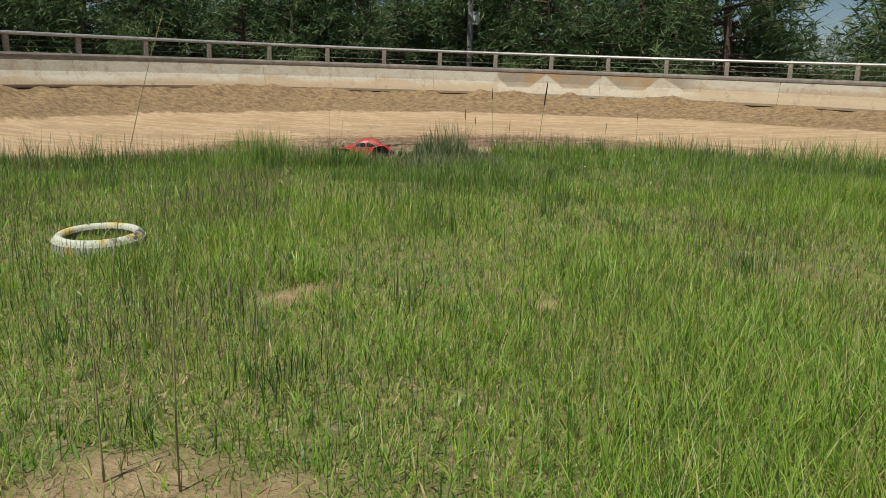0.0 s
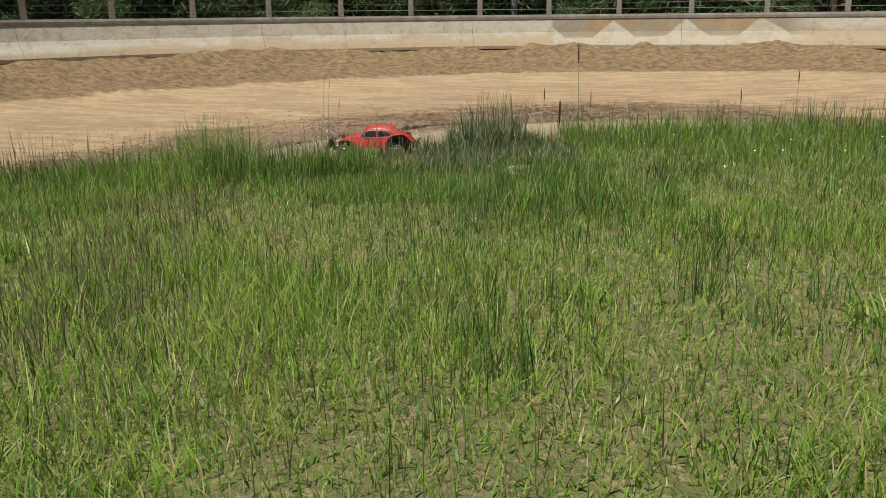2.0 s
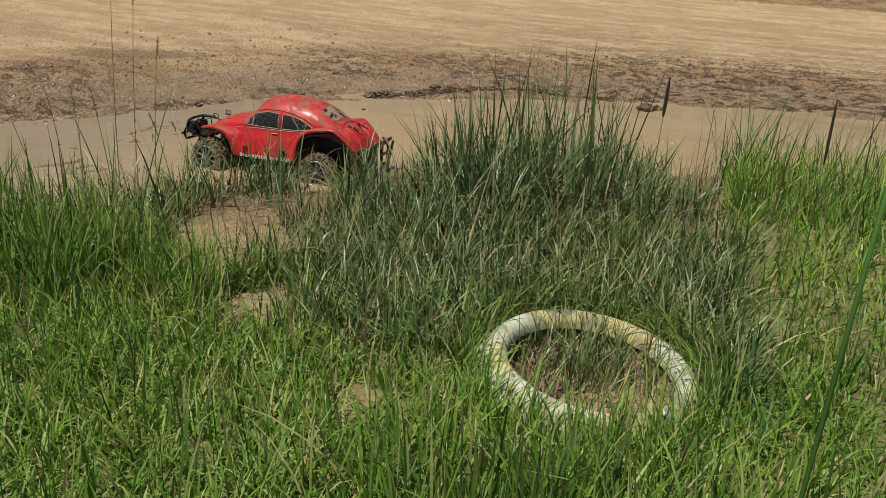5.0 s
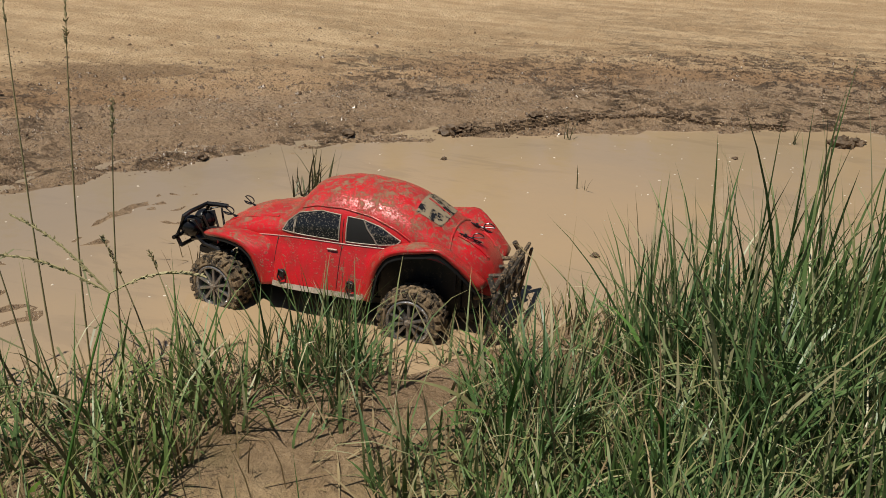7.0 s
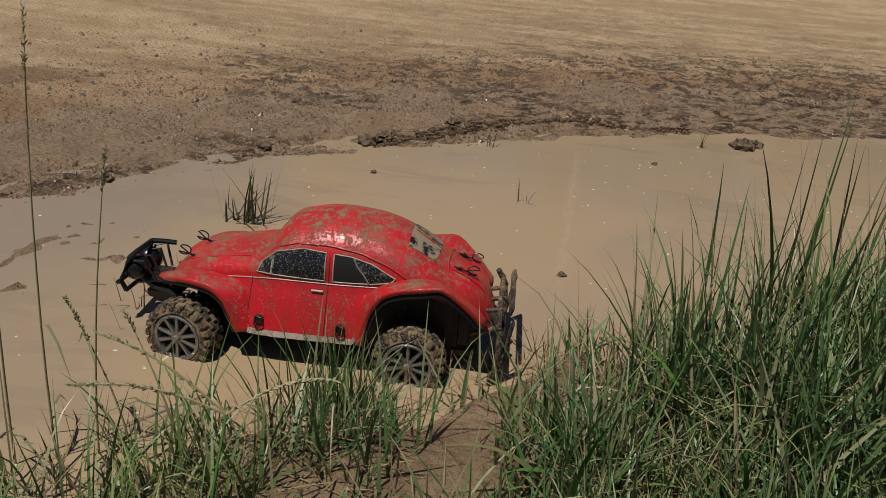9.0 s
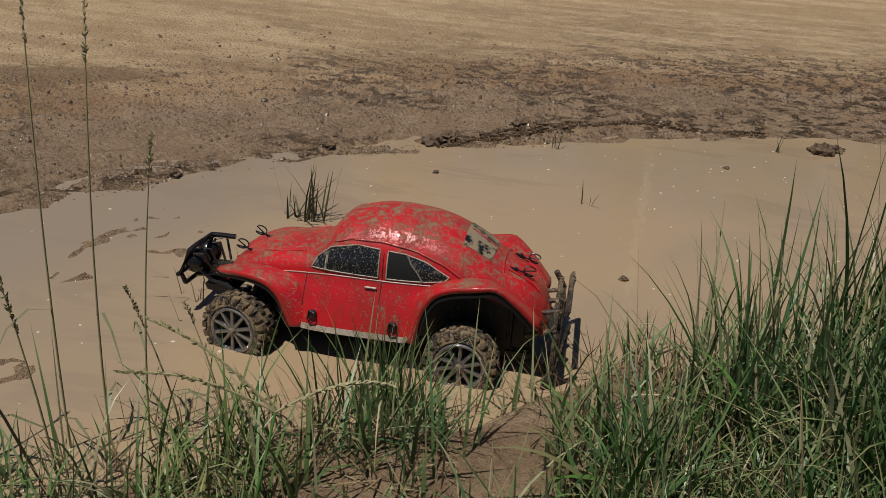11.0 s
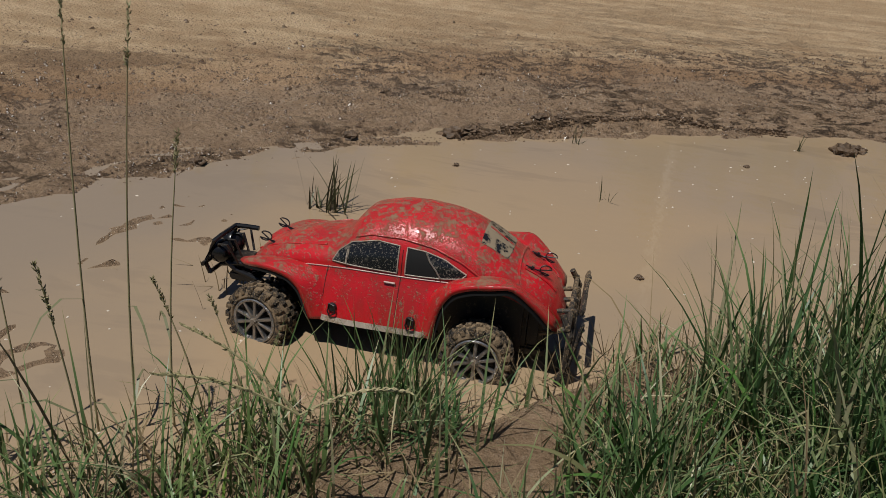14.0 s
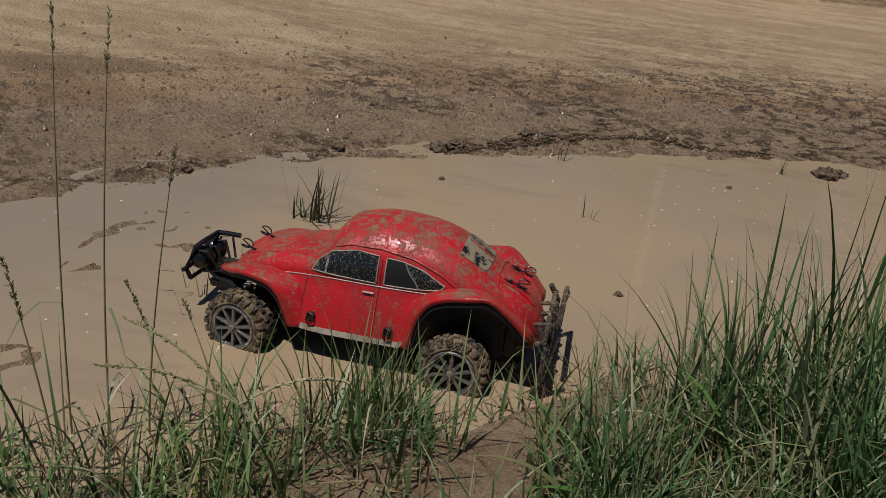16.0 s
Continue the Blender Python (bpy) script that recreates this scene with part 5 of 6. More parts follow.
def build_car():
    car = thing("model_car", "mud-splashed red radio-controlled buggy standing in a puddle", "model car", CAR, CAR_TILT)
    body = part("body_shell", shell_mesh(), PAINT, car, "glossy red shell speckled with mud", smooth=True)
    front_out = [(-0.386, -0.105, 0.168), (-0.362, -0.150, 0.184), (-0.315, -0.176, 0.199), (-0.262, -0.187, 0.202), (-0.215, -0.191, 0.192), (-0.182, -0.192, 0.163), (-0.162, -0.191, 0.115), (-0.150, -0.190, 0.078)]
    front_in = [(-0.376, -0.060, 0.160), (-0.350, -0.085, 0.178), (-0.30, -0.104, 0.194), (-0.24, -0.122, 0.203), (-0.19, -0.133, 0.200), (-0.14, -0.143, 0.185), (-0.125, -0.165, 0.13), (-0.125, -0.183, 0.078)]
    rear_out = [(0.140, -0.191, 0.080), (0.146, -0.194, 0.120), (0.160, -0.197, 0.178), (0.190, -0.199, 0.224), (0.235, -0.200, 0.243), (0.290, -0.198, 0.250), (0.337, -0.193, 0.258), (0.392, -0.180, 0.212), (0.446, -0.165, 0.152)]
    rear_in = [(0.120, -0.183, 0.080), (0.12, -0.168, 0.13), (0.135, -0.146, 0.192), (0.185, -0.138, 0.226), (0.25, -0.130, 0.244), (0.32, -0.121, 0.246), (0.37, -0.112, 0.208), (0.41, -0.098, 0.175), (0.44, -0.08, 0.14)]
    for side in (1, -1):
        part("front_fender", arch_mesh(front_out, front_in, side), PAINT, car, smooth=True)
        part("rear_fender", arch_mesh(rear_out, rear_in, side), PAINT, car, smooth=True)
        # black sheets under each fender paint the shade of the wheel wells
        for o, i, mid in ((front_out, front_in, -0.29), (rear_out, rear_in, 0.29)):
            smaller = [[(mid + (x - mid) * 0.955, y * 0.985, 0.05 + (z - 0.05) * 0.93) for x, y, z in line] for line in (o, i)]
            part("well_shade_sheet", arch_mesh(*smaller, side), SHADE_BLACK, car)
    front_win = ([(-0.122, 0.224), (-0.07, 0.222), (-0.01, 0.221), (0.046, 0.221)], [(-0.110, 0.248), (-0.075, 0.277), (-0.01, 0.291), (0.046, 0.288)])
    rear_win = ([(0.066, 0.221), (0.11, 0.222), (0.16, 0.225), (0.205, 0.232)], [(0.066, 0.287), (0.11, 0.284), (0.16, 0.272), (0.216, 0.243)])
    for s in (-1, 1):
        place = on_side(s)
        for name, outline in (("door_window", front_win), ("quarter_window", rear_win)):
            near_quarter = name == "quarter_window" and s < 0
            # the open near window is a black sheet painted as the unlit cabin
            w = part(name, pane(place, outline, 0.0012), SHADE_BLACK if near_quarter else GLASS, car, "black sheet for the shade in an open window, film torn loose" if near_quarter else "dark window with dried splashes", smooth=True)
            if near_quarter:
                film = ([(0.152, 0.2245), (0.17, 0.226), (0.19, 0.229), (0.205, 0.232)], [(0.112, 0.284), (0.15, 0.275), (0.185, 0.261), (0.216, 0.243)])
                part("torn_film", pane(place, film, 0.0022), GLASS, w, "torn grey window film", smooth=True)
                bm = bmesh.new()
                tube(bm, [place(x, z, 0.003) for x, z in ((0.112, 0.284), (0.125, 0.262), (0.142, 0.243), (0.154, 0.2245))], 0.0022, 5)
                part("film_edge", bm, CHROME, w)
            part("window_frame", rim_of(place, outline, 0.0015, 0.0017), WHITE, w, "pale thin surround")
        bm = bmesh.new()
        tube(bm, [place(x, z, 0.0025) for x, z in ((-0.085, 0.223), (-0.084, 0.240), (-0.082, 0.258))], 0.0035, 6)
        part("vent_post", bm, WHITE, car, "mud-smeared quarterlight post")
        bm = bmesh.new()
        # the body's moulded ridge; its highlight is painted on as a pale colour
        tube(bm, [place(x, car_line(x, BELT) + 0.0, 0.001) for x in np.linspace(-0.30, 0.24, 40)], 0.0018, 6)
        part("belt_strip", bm, TRIM, car, "thin moulding with its highlight painted pale")
        bm = bmesh.new()
        rows = [[place(x, car_line(x, LOW) + h, 0.0016) for h in (0.0, 0.007, 0.014)] for x in np.linspace(-0.138, 0.138, 24)]
        vs = [[bm.verts.new(p) for p in r] for r in rows]
        for a, b in zip(vs, vs[1:]):
            for k in range(2):
                bm.faces.new((a[k], b[k], b[k + 1], a[k + 1]))
        part("sill_stripe", bm, WHITE, car, "dirty white sill stripe")
        for line in ([(-0.135, 0.10), (-0.134, 0.15), (-0.132, 0.21)], [(0.056, 0.10), (0.056, 0.15), (0.056, 0.215), (0.056, 0.28)]):
            bm = bmesh.new()
            fine = [line[i] if j == 0 else tuple(np.array(line[i]) * (1 - j / 4) + np.array(line[i + 1]) * j / 4) for i in range(len(line) - 1) for j in range(4)] + [line[-1]]
            tube(bm, [place(x, z, 0.0002) for x, z in fine], 0.0012, 5)
            part("door_gap", bm, LINE, car)
        bm = bmesh.new()
        tube(bm, [place(x, 0.198, 0.004) for x in (0.018, 0.026, 0.038, 0.046)], 0.003, 6)
        part("door_handle", bm, TRIM, car)
        for x in (-0.104, 0.096):
            bm = bmesh.new()
            a = place(x, 0.118, 0.004)
            lathe(bm, [(0.0, -0.004), (0.010, -0.004), (0.012, 0.0), (0.011, 0.004)], 16)
            tube(bm, [(-0.006, -0.006, 0.012), (0.008, -0.009, 0.008), (0.010, -0.009, -0.012), (-0.004, -0.007, -0.022), (-0.010, -0.006, -0.010)], 0.0022, 6, closed=True)
            part("side_latch", bm, STEEL, car, "dark twist latch with a wire loop", at=pose(*a, 0, 0, 0 if s < 0 else 180))
        roof = [(-0.070, 0.288), (-0.03, 0.300), (0.05, 0.304), (0.13, 0.294), (0.20, 0.270), (0.25, 0.240)]
        bm = bmesh.new()
        t, f = np.arange(6), np.linspace(0, 5, 24)
        tube(bm, [place(x, z, 0.0012) for x, z in zip(np.interp(f, t, [p[0] for p in roof]), np.interp(f, t, [p[1] for p in roof]))], 0.0024, 6)
        part("drip_rail", bm, PAINT, car)
    back = ([(0.235, -0.084), (0.235, -0.03), (0.235, 0.03), (0.235, 0.084)], [(0.303, -0.076), (0.308, -0.03), (0.308, 0.03), (0.303, 0.076)])
    w = part("rear_window", pane(on_roof, back, 0.0016), REAR_GLASS, car, "split rear window caked with mud", smooth=True)
    bm = bmesh.new()
    box(bm, (0.243, -0.004, 0), (0.306, 0.004, 0.003), 0)
    for v in bm.verts:
        v.co.z += car_top(v.co.x, v.co.y)
    part("window_bar", bm, PAINT, w)
    bm = bmesh.new()
    tube(bm, [on_roof(x, y, 0.001) for x, y in ((0.338, -0.114), (0.334, -0.085), (0.331, -0.045), (0.330, 0), (0.331, 0.045), (0.334, 0.085), (0.338, 0.114))], 0.0035, 6)
    part("engine_lid_edge", bm, PAINT, car)
    for y in (-0.05, 0.05):
        bm = bmesh.new()
        tube(bm, [on_roof(x, y * k, 0.001) for x, k in ((0.345, 1.2), (0.37, 1.15), (0.40, 1.05), (0.425, 0.9))], 0.004, 6)
        part("lid_rib", bm, PAINT, car)
        bm = bmesh.new()
        tube(bm, [on_roof(x, y * k, 0.0005) for x, k in ((-0.365, 0.5), (-0.315, 1.2), (-0.24, 1.7), (-0.15, 2.0))], 0.003, 6)
        part("bonnet_crease", bm, PAINT, car)
    for x, y, turn in ((-0.322, -0.05, 200), (-0.315, 0.05, 190), (0.372, -0.05, 20), (0.375, 0.052, 10)):
        clip(car, on_roof(x, y, 0.002), (0, 24 if x > 0 else -18, turn))
    # under the shell
    bm = bmesh.new()
    box(bm, (-0.36, -0.085, 0.030), (0.42, 0.085, 0.055), 0.006)
    # added tall black blocks stand in for the shade inside shell and wells
    box(bm, (-0.13, -0.135, 0.075), (0.14, 0.135, 0.20), 0.02)
    box(bm, (-0.30, -0.085, 0.05), (-0.12, 0.085, 0.172), 0.012)
    box(bm, (0.14, -0.108, 0.05), (0.37, 0.108, 0.205), 0.012)
    box(bm, (0.36, -0.085, 0.05), (0.41, 0.085, 0.17), 0.012)
    part("chassis", bm, BLACK, car, "black plastic chassis tub with added blocks for the inside's shade")
    for x, steer in ((-0.296, -9), (0.264, 0)):
        for s, side in ((-1, "near"), (1, "far")):
            build_wheel(car, "wheel", (x, s * 0.168, 0.052 if x < 0 else 0.049), steer * 1.0, s)
            bm = bmesh.new()
            y0, y1 = s * 0.06, s * 0.138
            for dx in (-0.035, 0.035):
                tube(bm, [(x + dx, y0, 0.055), (x + dx * 0.3, y1, 0.05)], 0.006, 6)
            tube(bm, [(x - 0.02, y0, 0.11), (x, y1, 0.08)], 0.005, 6)
            tube(bm, [(x, y0, 0.06), (x, y1, 0.055)], 0.007, 8)
            part("suspension_arm", bm, BLACK, car)
            bm = bmesh.new()
            foot, head = Vector((x + 0.012, s * 0.118, 0.06)), Vector((x + 0.03, s * 0.082, 0.185))
            tube(bm, [foot, head], 0.008, 10)
            coil = [foot.lerp(head, 0.12 + 0.75 * k / 80) + 0.015 * Vector((math.cos(k * 0.63), math.sin(k * 0.63) * 0.9, 0)) for k in range(81)]
            tube(bm, coil, 0.0025, 5)
            part("shock_absorber", bm, BLACK, car, "black coil-over shock")
    # front lamp and bar
    bm = bmesh.new()
    box(bm, (-0.45, -0.045, 0.075), (-0.37, 0.045, 0.10), 0.005, pose(0, 0, 0, 0, 0, 0))
    for y in (-0.04, 0.04):
        tube(bm, [(-0.36, y, 0.085), (-0.43, y, 0.105), (-0.475, y, 0.14)], 0.008, 8)
        tube(bm, [(-0.37, y, 0.125), (-0.42, y, 0.125), (-0.475, y, 0.115)], 0.006, 8)
    part("front_mount", bm, GLOSS_BLACK, car)
    bm = bmesh.new()
    tube(bm, [(-0.492, -0.068, 0.098), (-0.505, -0.068, 0.125), (-0.480, -0.064, 0.190), (-0.470, -0.04, 0.200), (-0.470, 0.04, 0.200), (-0.480, 0.064, 0.190), (-0.505, 0.068, 0.125), (-0.492, 0.068, 0.098)], 0.0065, 8)
    tube(bm, [(-0.503, -0.088, 0.128), (-0.503, 0.088, 0.128)], 0.006, 8)
    tube(bm, [(-0.492, -0.068, 0.1), (-0.492, 0.068, 0.1)], 0.006, 8)
    tube(bm, [(-0.470, 0.04, 0.200), (-0.440, 0.045, 0.200), (-0.405, 0.05, 0.198)], 0.007, 8)
    part("bull_bar", bm, GLOSS_BLACK, car, "black tubular bumper bar")
    for y in (-0.035, 0.035):
        bm = bmesh.new()
        lathe(bm, [(0.0, -0.512), (0.022, -0.512), (0.031, -0.503), (0.033, -0.486), (0.028, -0.468), (0.015, -0.456), (0.0, -0.453)], 20, "X")
        bmesh.ops.translate(bm, verts=bm.verts, vec=(0.012, y, 0.152))
        lamp = part("lamp", bm, GLOSS_BLACK, car, "round black auxiliary lamp", smooth=True)
        bm = bmesh.new()
        lathe(bm, [(0.0, -0.5145), (0.012, -0.514), (0.019, -0.5125)], 20, "X")
        bmesh.ops.translate(bm, verts=bm.verts, vec=(0.012, y, 0.152))
        part("lens", bm, STEEL, lamp)
    bm = bmesh.new()
    box(bm, (-0.462, -0.034, 0.105), (-0.39, 0.034, 0.138), 0.008)
    for y in (-0.05, -0.02, 0.02, 0.05):
        tube(bm, [(-0.42, y, 0.13), (-0.44, y * 1.4, 0.186), (-0.47, y * 1.2, 0.180), (-0.475, y, 0.15)], 0.0035, 6)
    part("lamp_bracket", bm, BLACK, car, "black lamp housing with looped cables")
    # rear cage
    bm = bmesh.new()
    for y in (-0.16, 0.16):
        tube(bm, [(0.455, y * 0.9, 0.185), (0.478, y, 0.14), (0.472, y, 0.04), (0.452, y, -0.03)], 0.008, 8)
    for z, x in ((0.16, 0.47), (0.115, 0.48), (0.065, 0.476), (0.01, 0.462)):
        tube(bm, [(x, -0.165, z), (x, 0.165, z)], 0.007, 8)
    for y in (-0.07, 0.0, 0.07):
        tube(bm, [(0.40, y, 0.09), (0.475, y, 0.115)], 0.007, 8)
        tube(bm, [(0.40, y, 0.15), (0.472, y, 0.165)], 0.006, 8)
        box(bm, (0.468, y - 0.008, 0.06), (0.484, y + 0.008, 0.17), 0.003)
    part("rear_bumper_cage", bm, CAGE, car, "muddy black rear bumper frame")
    bm = bmesh.new()
    box(bm, (-0.005, -0.13, -0.010), (0.005, 0.13, 0.010), 0.003, pose(0.497, 0.01, 0.185, 0, 20, 0))
    for y in (-0.15, 0.15):
        box(bm, (-0.004, -0.011, -0.11), (0.004, 0.011, 0.10), 0.003, pose(0.487, y, 0.075, 0, 10, 0))
    part("rear_skid_plate", bm, CAGE, car, "grey mud-covered bumper plate")
    return car


# ---- painted tyres ----
def tyre_paint(name, gold, grime):
    """Old white paint with a yellow coat over parts of it; grime grows with the last value."""
    m = Mat(name, 0.8)
    p = m.coord("Object")
    edge = m.noise(5, 5, 0.65, p)
    yellow = m.ramp(m.noise(3.2, 2, 0.5, p), 0.53, 0.60)
    c = m.mix(m.math("MULTIPLY", yellow, gold), (0.47, 0.48, 0.38), (0.52, 0.40, 0.12))
    c = m.mix(m.math("MULTIPLY", m.ramp(m.noise(22, 5, 0.65, p), 0.45, 0.7), 0.55), c, (0.34, 0.33, 0.26))
    c = m.mix(m.math("MULTIPLY", m.ramp(m.noise(9, 6, 0.7, p), 0.62 - grime, 0.75 - grime), 0.7), c, (0.20, 0.165, 0.11))
    chips = m.math("MAXIMUM", m.ramp(edge, 0.60, 0.66), m.ramp(m.noise(34, 4, 0.7, p), 0.62, 0.68))
    m.set("Base Color", m.mix(chips, c, (0.10, 0.095, 0.085)))
    m.bump(m.math("ADD", m.noise(60, 4, 0.6, p), m.math("MULTIPLY", chips, -0.6)), 0.4, 0.006)
    return m.m


PAINT_YELLOWED, PAINT_GRIMY = tyre_paint("yellowed_white_paint", 1.0, 0.08), tyre_paint("grimy_white_paint", 0.75, 0.16)


def build_painted_tyre(at, radius, turn, label, paint):
    """A car tyre lying flat, painted, half sunk in the grass."""
    tyre = thing("painted_tyre", label, "tyre", at, turn, group="track marker tyres")
    s = radius / 0.30
    bm = bmesh.new()
    lathe(bm, [(0.225 * s, 0.0), (0.228 * s, 0.020), (0.238 * s, 0.036), (0.252 * s, 0.043), (0.268 * s, 0.040), (0.282 * s, 0.028), (0.292 * s, 0.008), (0.298 * s, -0.02), (0.300 * s, -0.05), (0.300 * s, -0.09), (0.29 * s, -0.12), (0.23 * s, -0.14), (0.215 * s, -0.12), (0.25 * s, -0.10), (0.27 * s, -0.06), (0.262 * s, -0.02), (0.24 * s, -0.004), (0.225 * s, 0.0)], 64, "Z")
    part("carcass", bm, paint, tyre, smooth=True)
    bm = bmesh.new()
    lathe(bm, [(0.0, -0.055), (0.12 * s, -0.05), (0.24 * s, -0.062), (0.24 * s, -0.09)], 24, "Z")
    for v in bm.verts:
        v.co.z += 0.02 * noise.noise(v.co * 9)
    part("soil_fill", bm, plain("dark_soil", (0.10, 0.07, 0.042), 0.95, vary=0.5, scale=25, bump=0.8, depth=0.02), tyre, "dark soil inside the tyre")
    for k in range(48):
        a = k * math.tau / 48
        bm = bmesh.new()
        box(bm, (0.291 * s, -0.013 * s, -0.085), (0.304 * s, 0.013 * s, 0.0), 0.003, Matrix.Rotation(a, 4, "Z"))
        part("tread_block", bm, paint, tyre)
    return tyre


def build_clod(at, size, seed):
    bm = bmesh.new()
    bmesh.ops.create_icosphere(bm, subdivisions=3, radius=size)
    for v in bm.verts:
        v.co *= 1 + 0.5 * noise.noise(v.co * (1.9 / size) + Vector((seed, 0, 0))) + 0.4 * noise.noise(v.co * (4.5 / size) + Vector((0, seed, 0)))
        v.co.z *= 0.7
    ob = new("mud_clod", mesh_of(bm, "mud_clod"))
    ob.data.materials.append(CLOD)
    ob.matrix_basis = pose(at[0], at[1], at[2])
    return tagged(ob, "dark wet lump of mud at the shoreline", "mud clod", "mud clods")


CRUMB = plain("wet_crumbs", (0.125, 0.08, 0.048), 0.22, vary=0.4, scale=60, bump=0.6, depth=0.004)
CLOD = plain("wet_clod", (0.12, 0.077, 0.044), 0.5, vary=0.4, scale=30, bump=0.8, depth=0.01)


def build_crumbs():
    """Loose crumbs and small lumps of mud over the shore."""
    rng = np.random.RandomState(9)
    n = 52000
    a = rng.uniform(radians(75), radians(160), n)
    r = 5.72 + np.abs(rng.normal(0, 1.25, n))
    x, y = TURN[0] + r * np.cos(a), TURN[1] + r * np.sin(a)
    thick = -0.5 * (1 - smooth_step(r, 6.1, 6.5)) + 0.8 * lattice_noise(a * 1.6, r, 0.35, 41) + 0.7 * lattice_noise(x, y, 0.16, 42) - 0.25 + 0.65 * np.exp(-((r - 6.8) / 0.55) ** 2) + 0.4 * np.exp(-((r - 5.85) / 0.1) ** 2)
    ok = (rng.uniform(-0.9, 0.9, n) < thick) & (y < 16)
    x, y, r = x[ok], y[ok], r[ok]
    n = len(x)
    size = rng.uniform(0.0022, 0.0075, n) * (1 + 1.3 * (rng.uniform(0, 1, n) > 0.96))
    dirs = np.array([(1, 0, 0), (-0.5, 0.87, 0), (-0.5, -0.87, 0), (0.3, 0.3, 0.75), (-0.4, 0.1, 0.6), (0.1, -0.4, 0.65)])
    verts = np.stack([x, y, height(x, y)], 1)[:, None] + size[:, None, None] * (dirs[None] * rng.uniform(0.6, 1.5, (n, 6, 1)) + rng.normal(0, 0.15, (n, 6, 3)))
    tris = np.array([(0, 3, 5), (0, 1, 3), (1, 4, 3), (1, 2, 4), (2, 5, 4), (2, 0, 5), (3, 4, 5)])
    me = bpy.data.meshes.new("mud_crumbs")
    fill_mesh(me, verts.reshape(-1, 3), None, (np.arange(n)[:, None, None] * 6 + tris[None]).reshape(-1, 3))
    me.materials.append(CRUMB)
    tagged(new("mud_crumbs", me), "scattered dark crumbs of churned mud", "mud", kind="stuff")


def build_tread_print():
    """A wheel's print along the waterline: two rows of small squeezed-up lumps."""
    rng = np.random.RandomState(33)
    way = np.array([(-1.35, 12.99), (-1.015, 13.252), (-0.817, 13.422), (-0.398, 13.686), (-0.161, 13.725), (0.2, 13.75)])
    run = np.append(0, np.cumsum(np.hypot(*np.diff(way, axis=0).T)))
    bm = bmesh.new()
    for s in np.arange(0.05, run[-1], 0.021):
        for off in (-0.026, 0.0, 0.026):
            if rng.uniform() < 0.2:
                continue
            x, y = np.interp(s + (0.0105 if off == 0 else 0), run, way[:, 0]), np.interp(s, run, way[:, 1]) + off
            z = float(height(np.array([x]), np.array([y]))[0])
            w = rng.uniform(0.005, 0.010)
            box(bm, (-w, -0.009, -0.006), (w * 0.8, 0.009, rng.uniform(0.006, 0.013)), 0, pose(x, y, z, rng.uniform(-12, 12), rng.uniform(-12, 12), rng.uniform(10, 50)))
    ob = new("tread_print", mesh_of(bm, "tread_print"))
    ob.data.materials.append(CLOD)
    tagged(ob, "wheel tread print pressed in wet mud", "mud", kind="stuff")


build_car()
build_painted_tyre((TYRES[0][0], TYRES[0][1], 0.13), TYRES[0][2], (2, -1, 20), "old tyre painted white and yellow lying in grass", PAINT_YELLOWED)
build_painted_tyre((TYRES[1][0], TYRES[1][1], 0.045), TYRES[1][2], (3, -4, 140), "old white-painted tyre full of soil and dead grass", PAINT_GRIMY)
for n, (x, y, s) in enumerate(((-1.345, 13.05, 0.05), (0.43, 13.56, 0.055), (-1.28, 13.10, 0.035), (-1.0, 13.36, 0.035), (-0.9, 13.4, 0.028), (0.5, 13.62, 0.04), (-2.2, 12.27, 0.03), (-1.75, 12.78, 0.03), (-0.50, 11.885, 0.013), (-0.05, 13.15, 0.012), (-1.25, 12.66, 0.013))):
    build_clod((x, y, max(-0.004, float(height(np.array([x]), np.array([y]))[0])) + 0.006), s, n * 3.7)
build_crumbs()
build_tread_print()


def build_water_tuft():
    rng = np.random.RandomState(15)
    n = 34
    x, y = rng.normal(-1.57, 0.045, n), rng.normal(12.04, 0.022, n)
    blades("grass_tuft", REED, x, y, rng.uniform(0.10, 0.26, n), rng.uniform(0.005, 0.009, n), rng, "dark dead tuft standing in the puddle", "grass tuft", 0.42, 0.5, 4, z=np.full(n, -0.02))
    for sx, sy in ((-0.80, 13.17), (0.22, 13.5), (-0.63, 12.5)):
        x, y = rng.normal(sx, 0.012, 6), rng.normal(sy, 0.008, 6)
        blades("grass_sprig", REED, x, y, rng.uniform(0.05, 0.13, 6), rng.uniform(0.003, 0.005, 6), rng, "thin dark sprig standing in shallow water", "grass tuft", 0.25, 0.3, 4, z=np.full(6, -0.01))
    n = 26
    x, y = rng.normal(-1.60, 0.06, n), rng.normal(11.45, 0.06, n)
    blades("grass_tuft", STRAW, x, y, rng.uniform(0.06, 0.16, n), rng.uniform(0.003, 0.005, n), rng, "bent dead stems before the front bumper", "grass tuft", 0.7, 0.5, 4, z=np.full(n, -0.01))


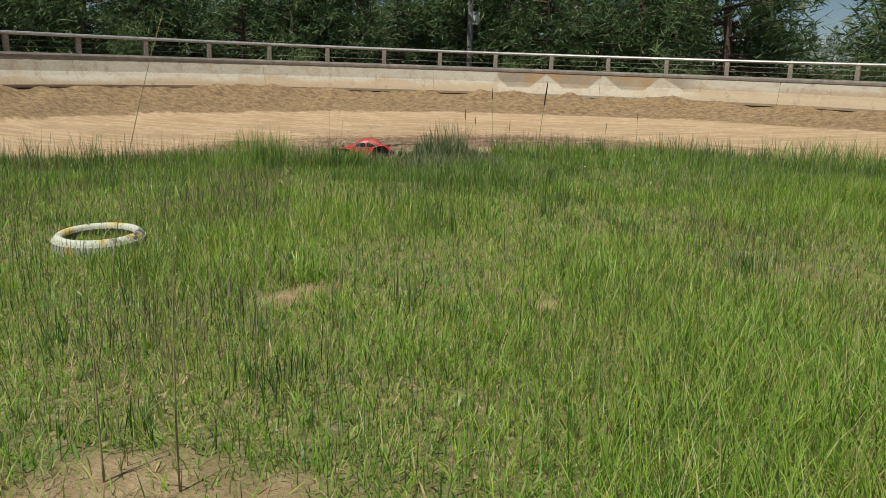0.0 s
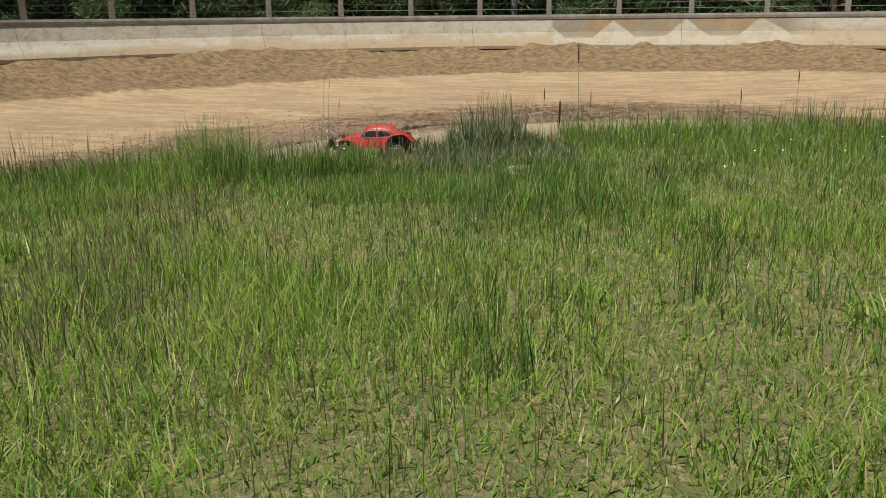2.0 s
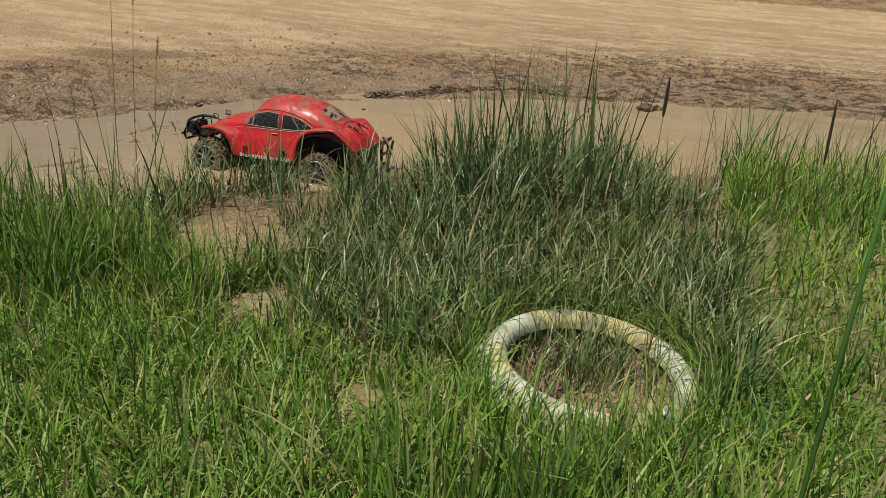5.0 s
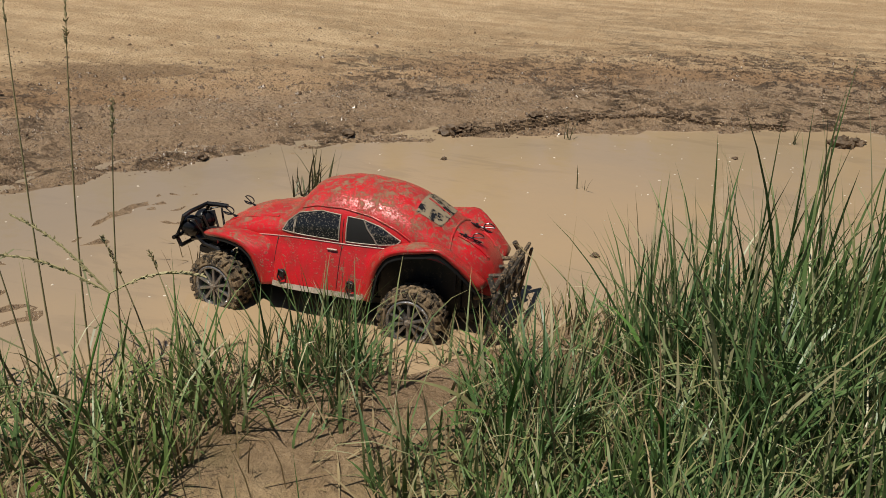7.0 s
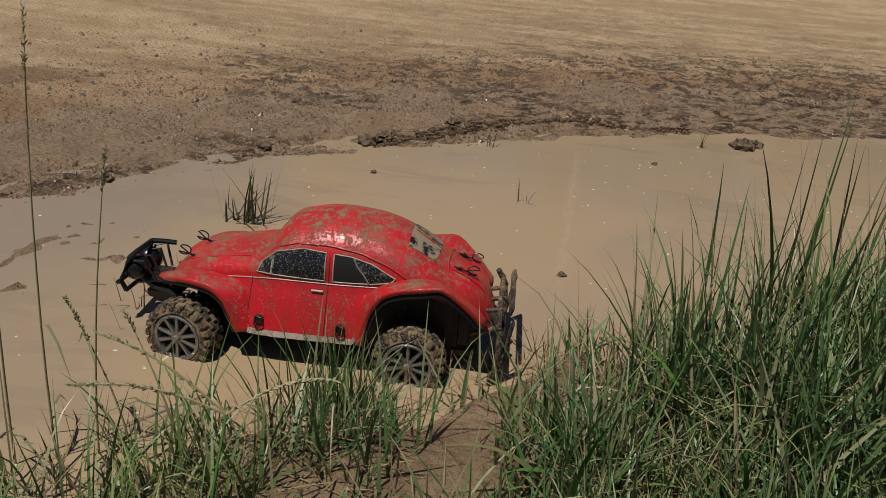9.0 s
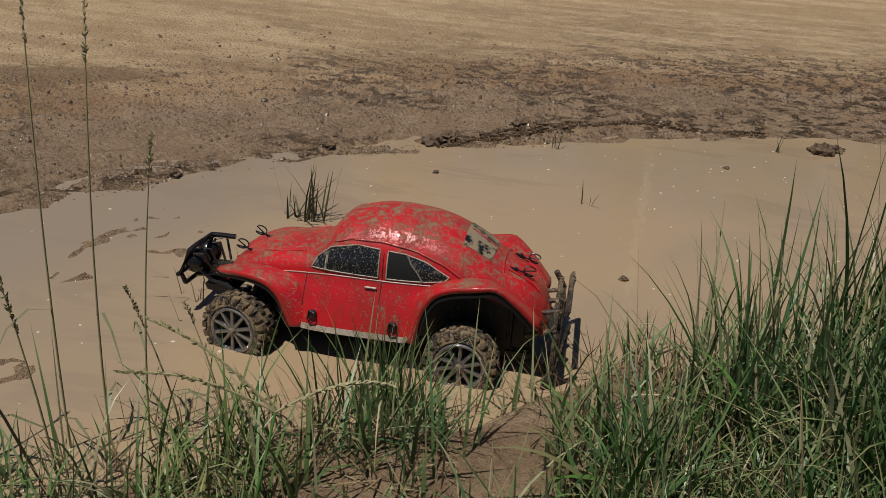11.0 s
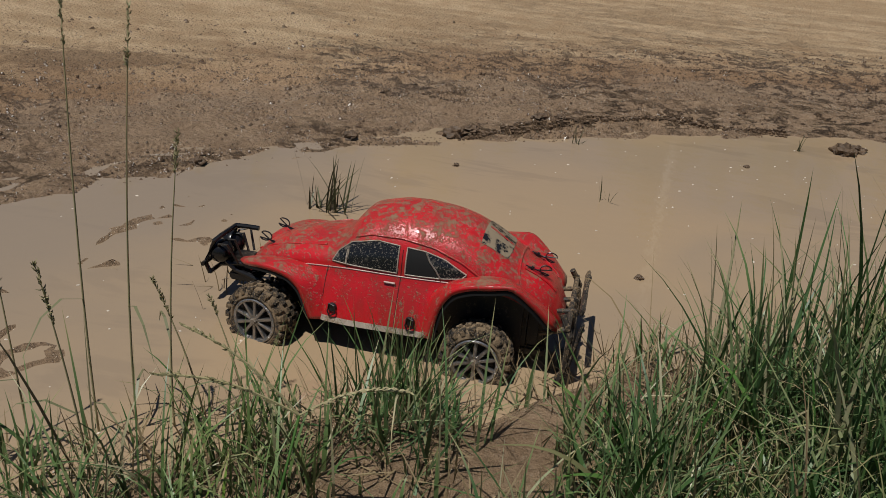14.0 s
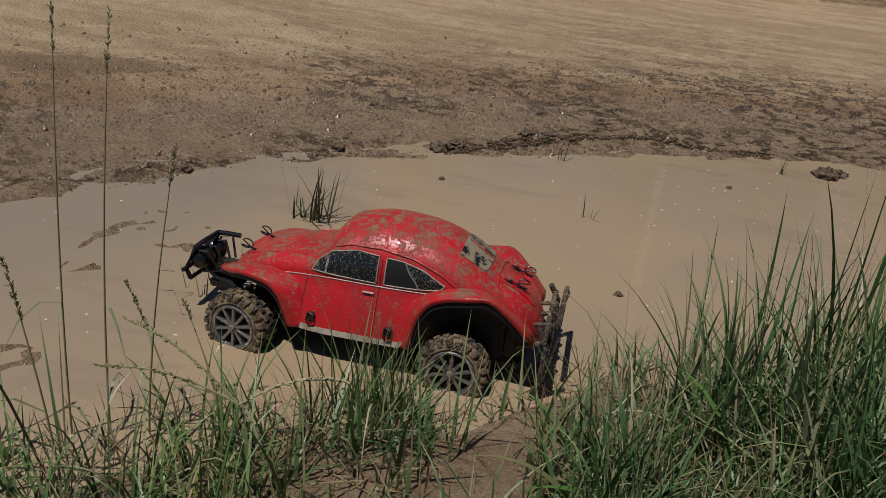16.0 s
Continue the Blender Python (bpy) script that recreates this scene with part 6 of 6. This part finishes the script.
def build_flecks():
    """Tiny pale bubbles and bits of straw afloat."""
    rng = np.random.RandomState(27)
    bm = bmesh.new()
    for k in range(330):
        a, r = radians(90 + 65 * rng.uniform(0, 1) ** 1.6), rng.uniform(3.9, 5.75)
        x, y = TURN[0] + r * math.cos(a), TURN[1] + r * math.sin(a)
        s = rng.uniform(0.0012, 0.0042)
        bmesh.ops.create_cone(bm, cap_ends=True, segments=6, radius1=s, radius2=s * 0.6, depth=0.0015, matrix=pose(x, y, 0.001, 0, 0, rng.uniform(0, 90)) @ Matrix.Diagonal((rng.uniform(0.7, 2.4), 1, 1, 1)))
    ob = new("foam_flecks", mesh_of(bm, "foam_flecks"))
    ob.data.materials.append(plain("pale_foam", (0.6, 0.52, 0.42), 0.6, vary=0.2, bump=0))
    tagged(ob, "tiny pale flecks afloat on muddy water", "flecks", kind="stuff")


build_water_tuft()
build_flecks()
STALKS = [build_stalk(*row) for row in (((-1.52, 10.62), 0.50, 0.12, 3.0, 0.22, 1), ((-1.53, 10.79), 0.95, 0.08, 0.2, 0.1, 2), ((-1.46, 10.82), 0.72, 0.10, 0.3, 0.12, 3), ((-1.60, 10.76), 0.98, 0.05, 0.5, 0.1, 4), ((-1.42, 10.88), 0.40, 0.25, 3.1, 0.16, 5), ((-1.30, 10.85), 0.34, 0.3, 2.8, 0.1, 6), ((-1.72, 10.7), 0.5, 0.1, 2.4, 0.16, 13),
    ((-1.5, 2.6), 1.78, 0.19, 0.0, 0.1, 7, 0.0026), ((-1.0, 1.35), 0.70, 0.03, 0.2, 0.1, 8, 0.0038), ((-0.72, 1.32), 0.93, 0.04, 0.3, 0.1, 14, 0.0034), ((-0.08, 3.3), 0.52, 0.04, 2.0, 0.1, 9), ((-0.9, 2.2), 0.9, 0.08, 2.2, 0.1, 12))]
STALKS += [build_spike(*row) for row in (((0.62, 3.03), 1.32, 1.45, 0.0036, 0.085), ((0.352, 5.83), 1.05, 1.137, 0.0038), ((0.74, 8.46), 1.12, 1.25, 0.005), ((1.05, 10.3), 0.60, 0.775, 0.0042), ((2.41, 10.3), 0.61, 0.75, 0.0045), ((2.89, 10.3), 0.80, 0.91, 0.0045), ((0.587, 10.32), 0.68, 0.79, 0.005))]
STALKS.append(build_forked_stalk((-0.95, 9.98, 0.02), (-0.922, 10.213, 0.61), ((-1.052, 10.171, 0.657), (-1.039, 10.205, 0.695), (-0.821, 10.262, 0.628))))


def motions():
    """The tall stalks nod in a light wind."""
    for n, stalk in enumerate(STALKS):
        at = stalk.matrix_basis.translation
        rows = []
        for k in range(33):
            t = k * 0.5
            sway = 1.6 * math.sin(1.9 * t + 1.3 * n) + 0.9 * math.sin(3.7 * t + 2.1 * n)
            rows.append((t, pose(at.x, at.y, at.z, 0.5 * sway, sway, 0)))
        walk(stalk, rows)


motions()
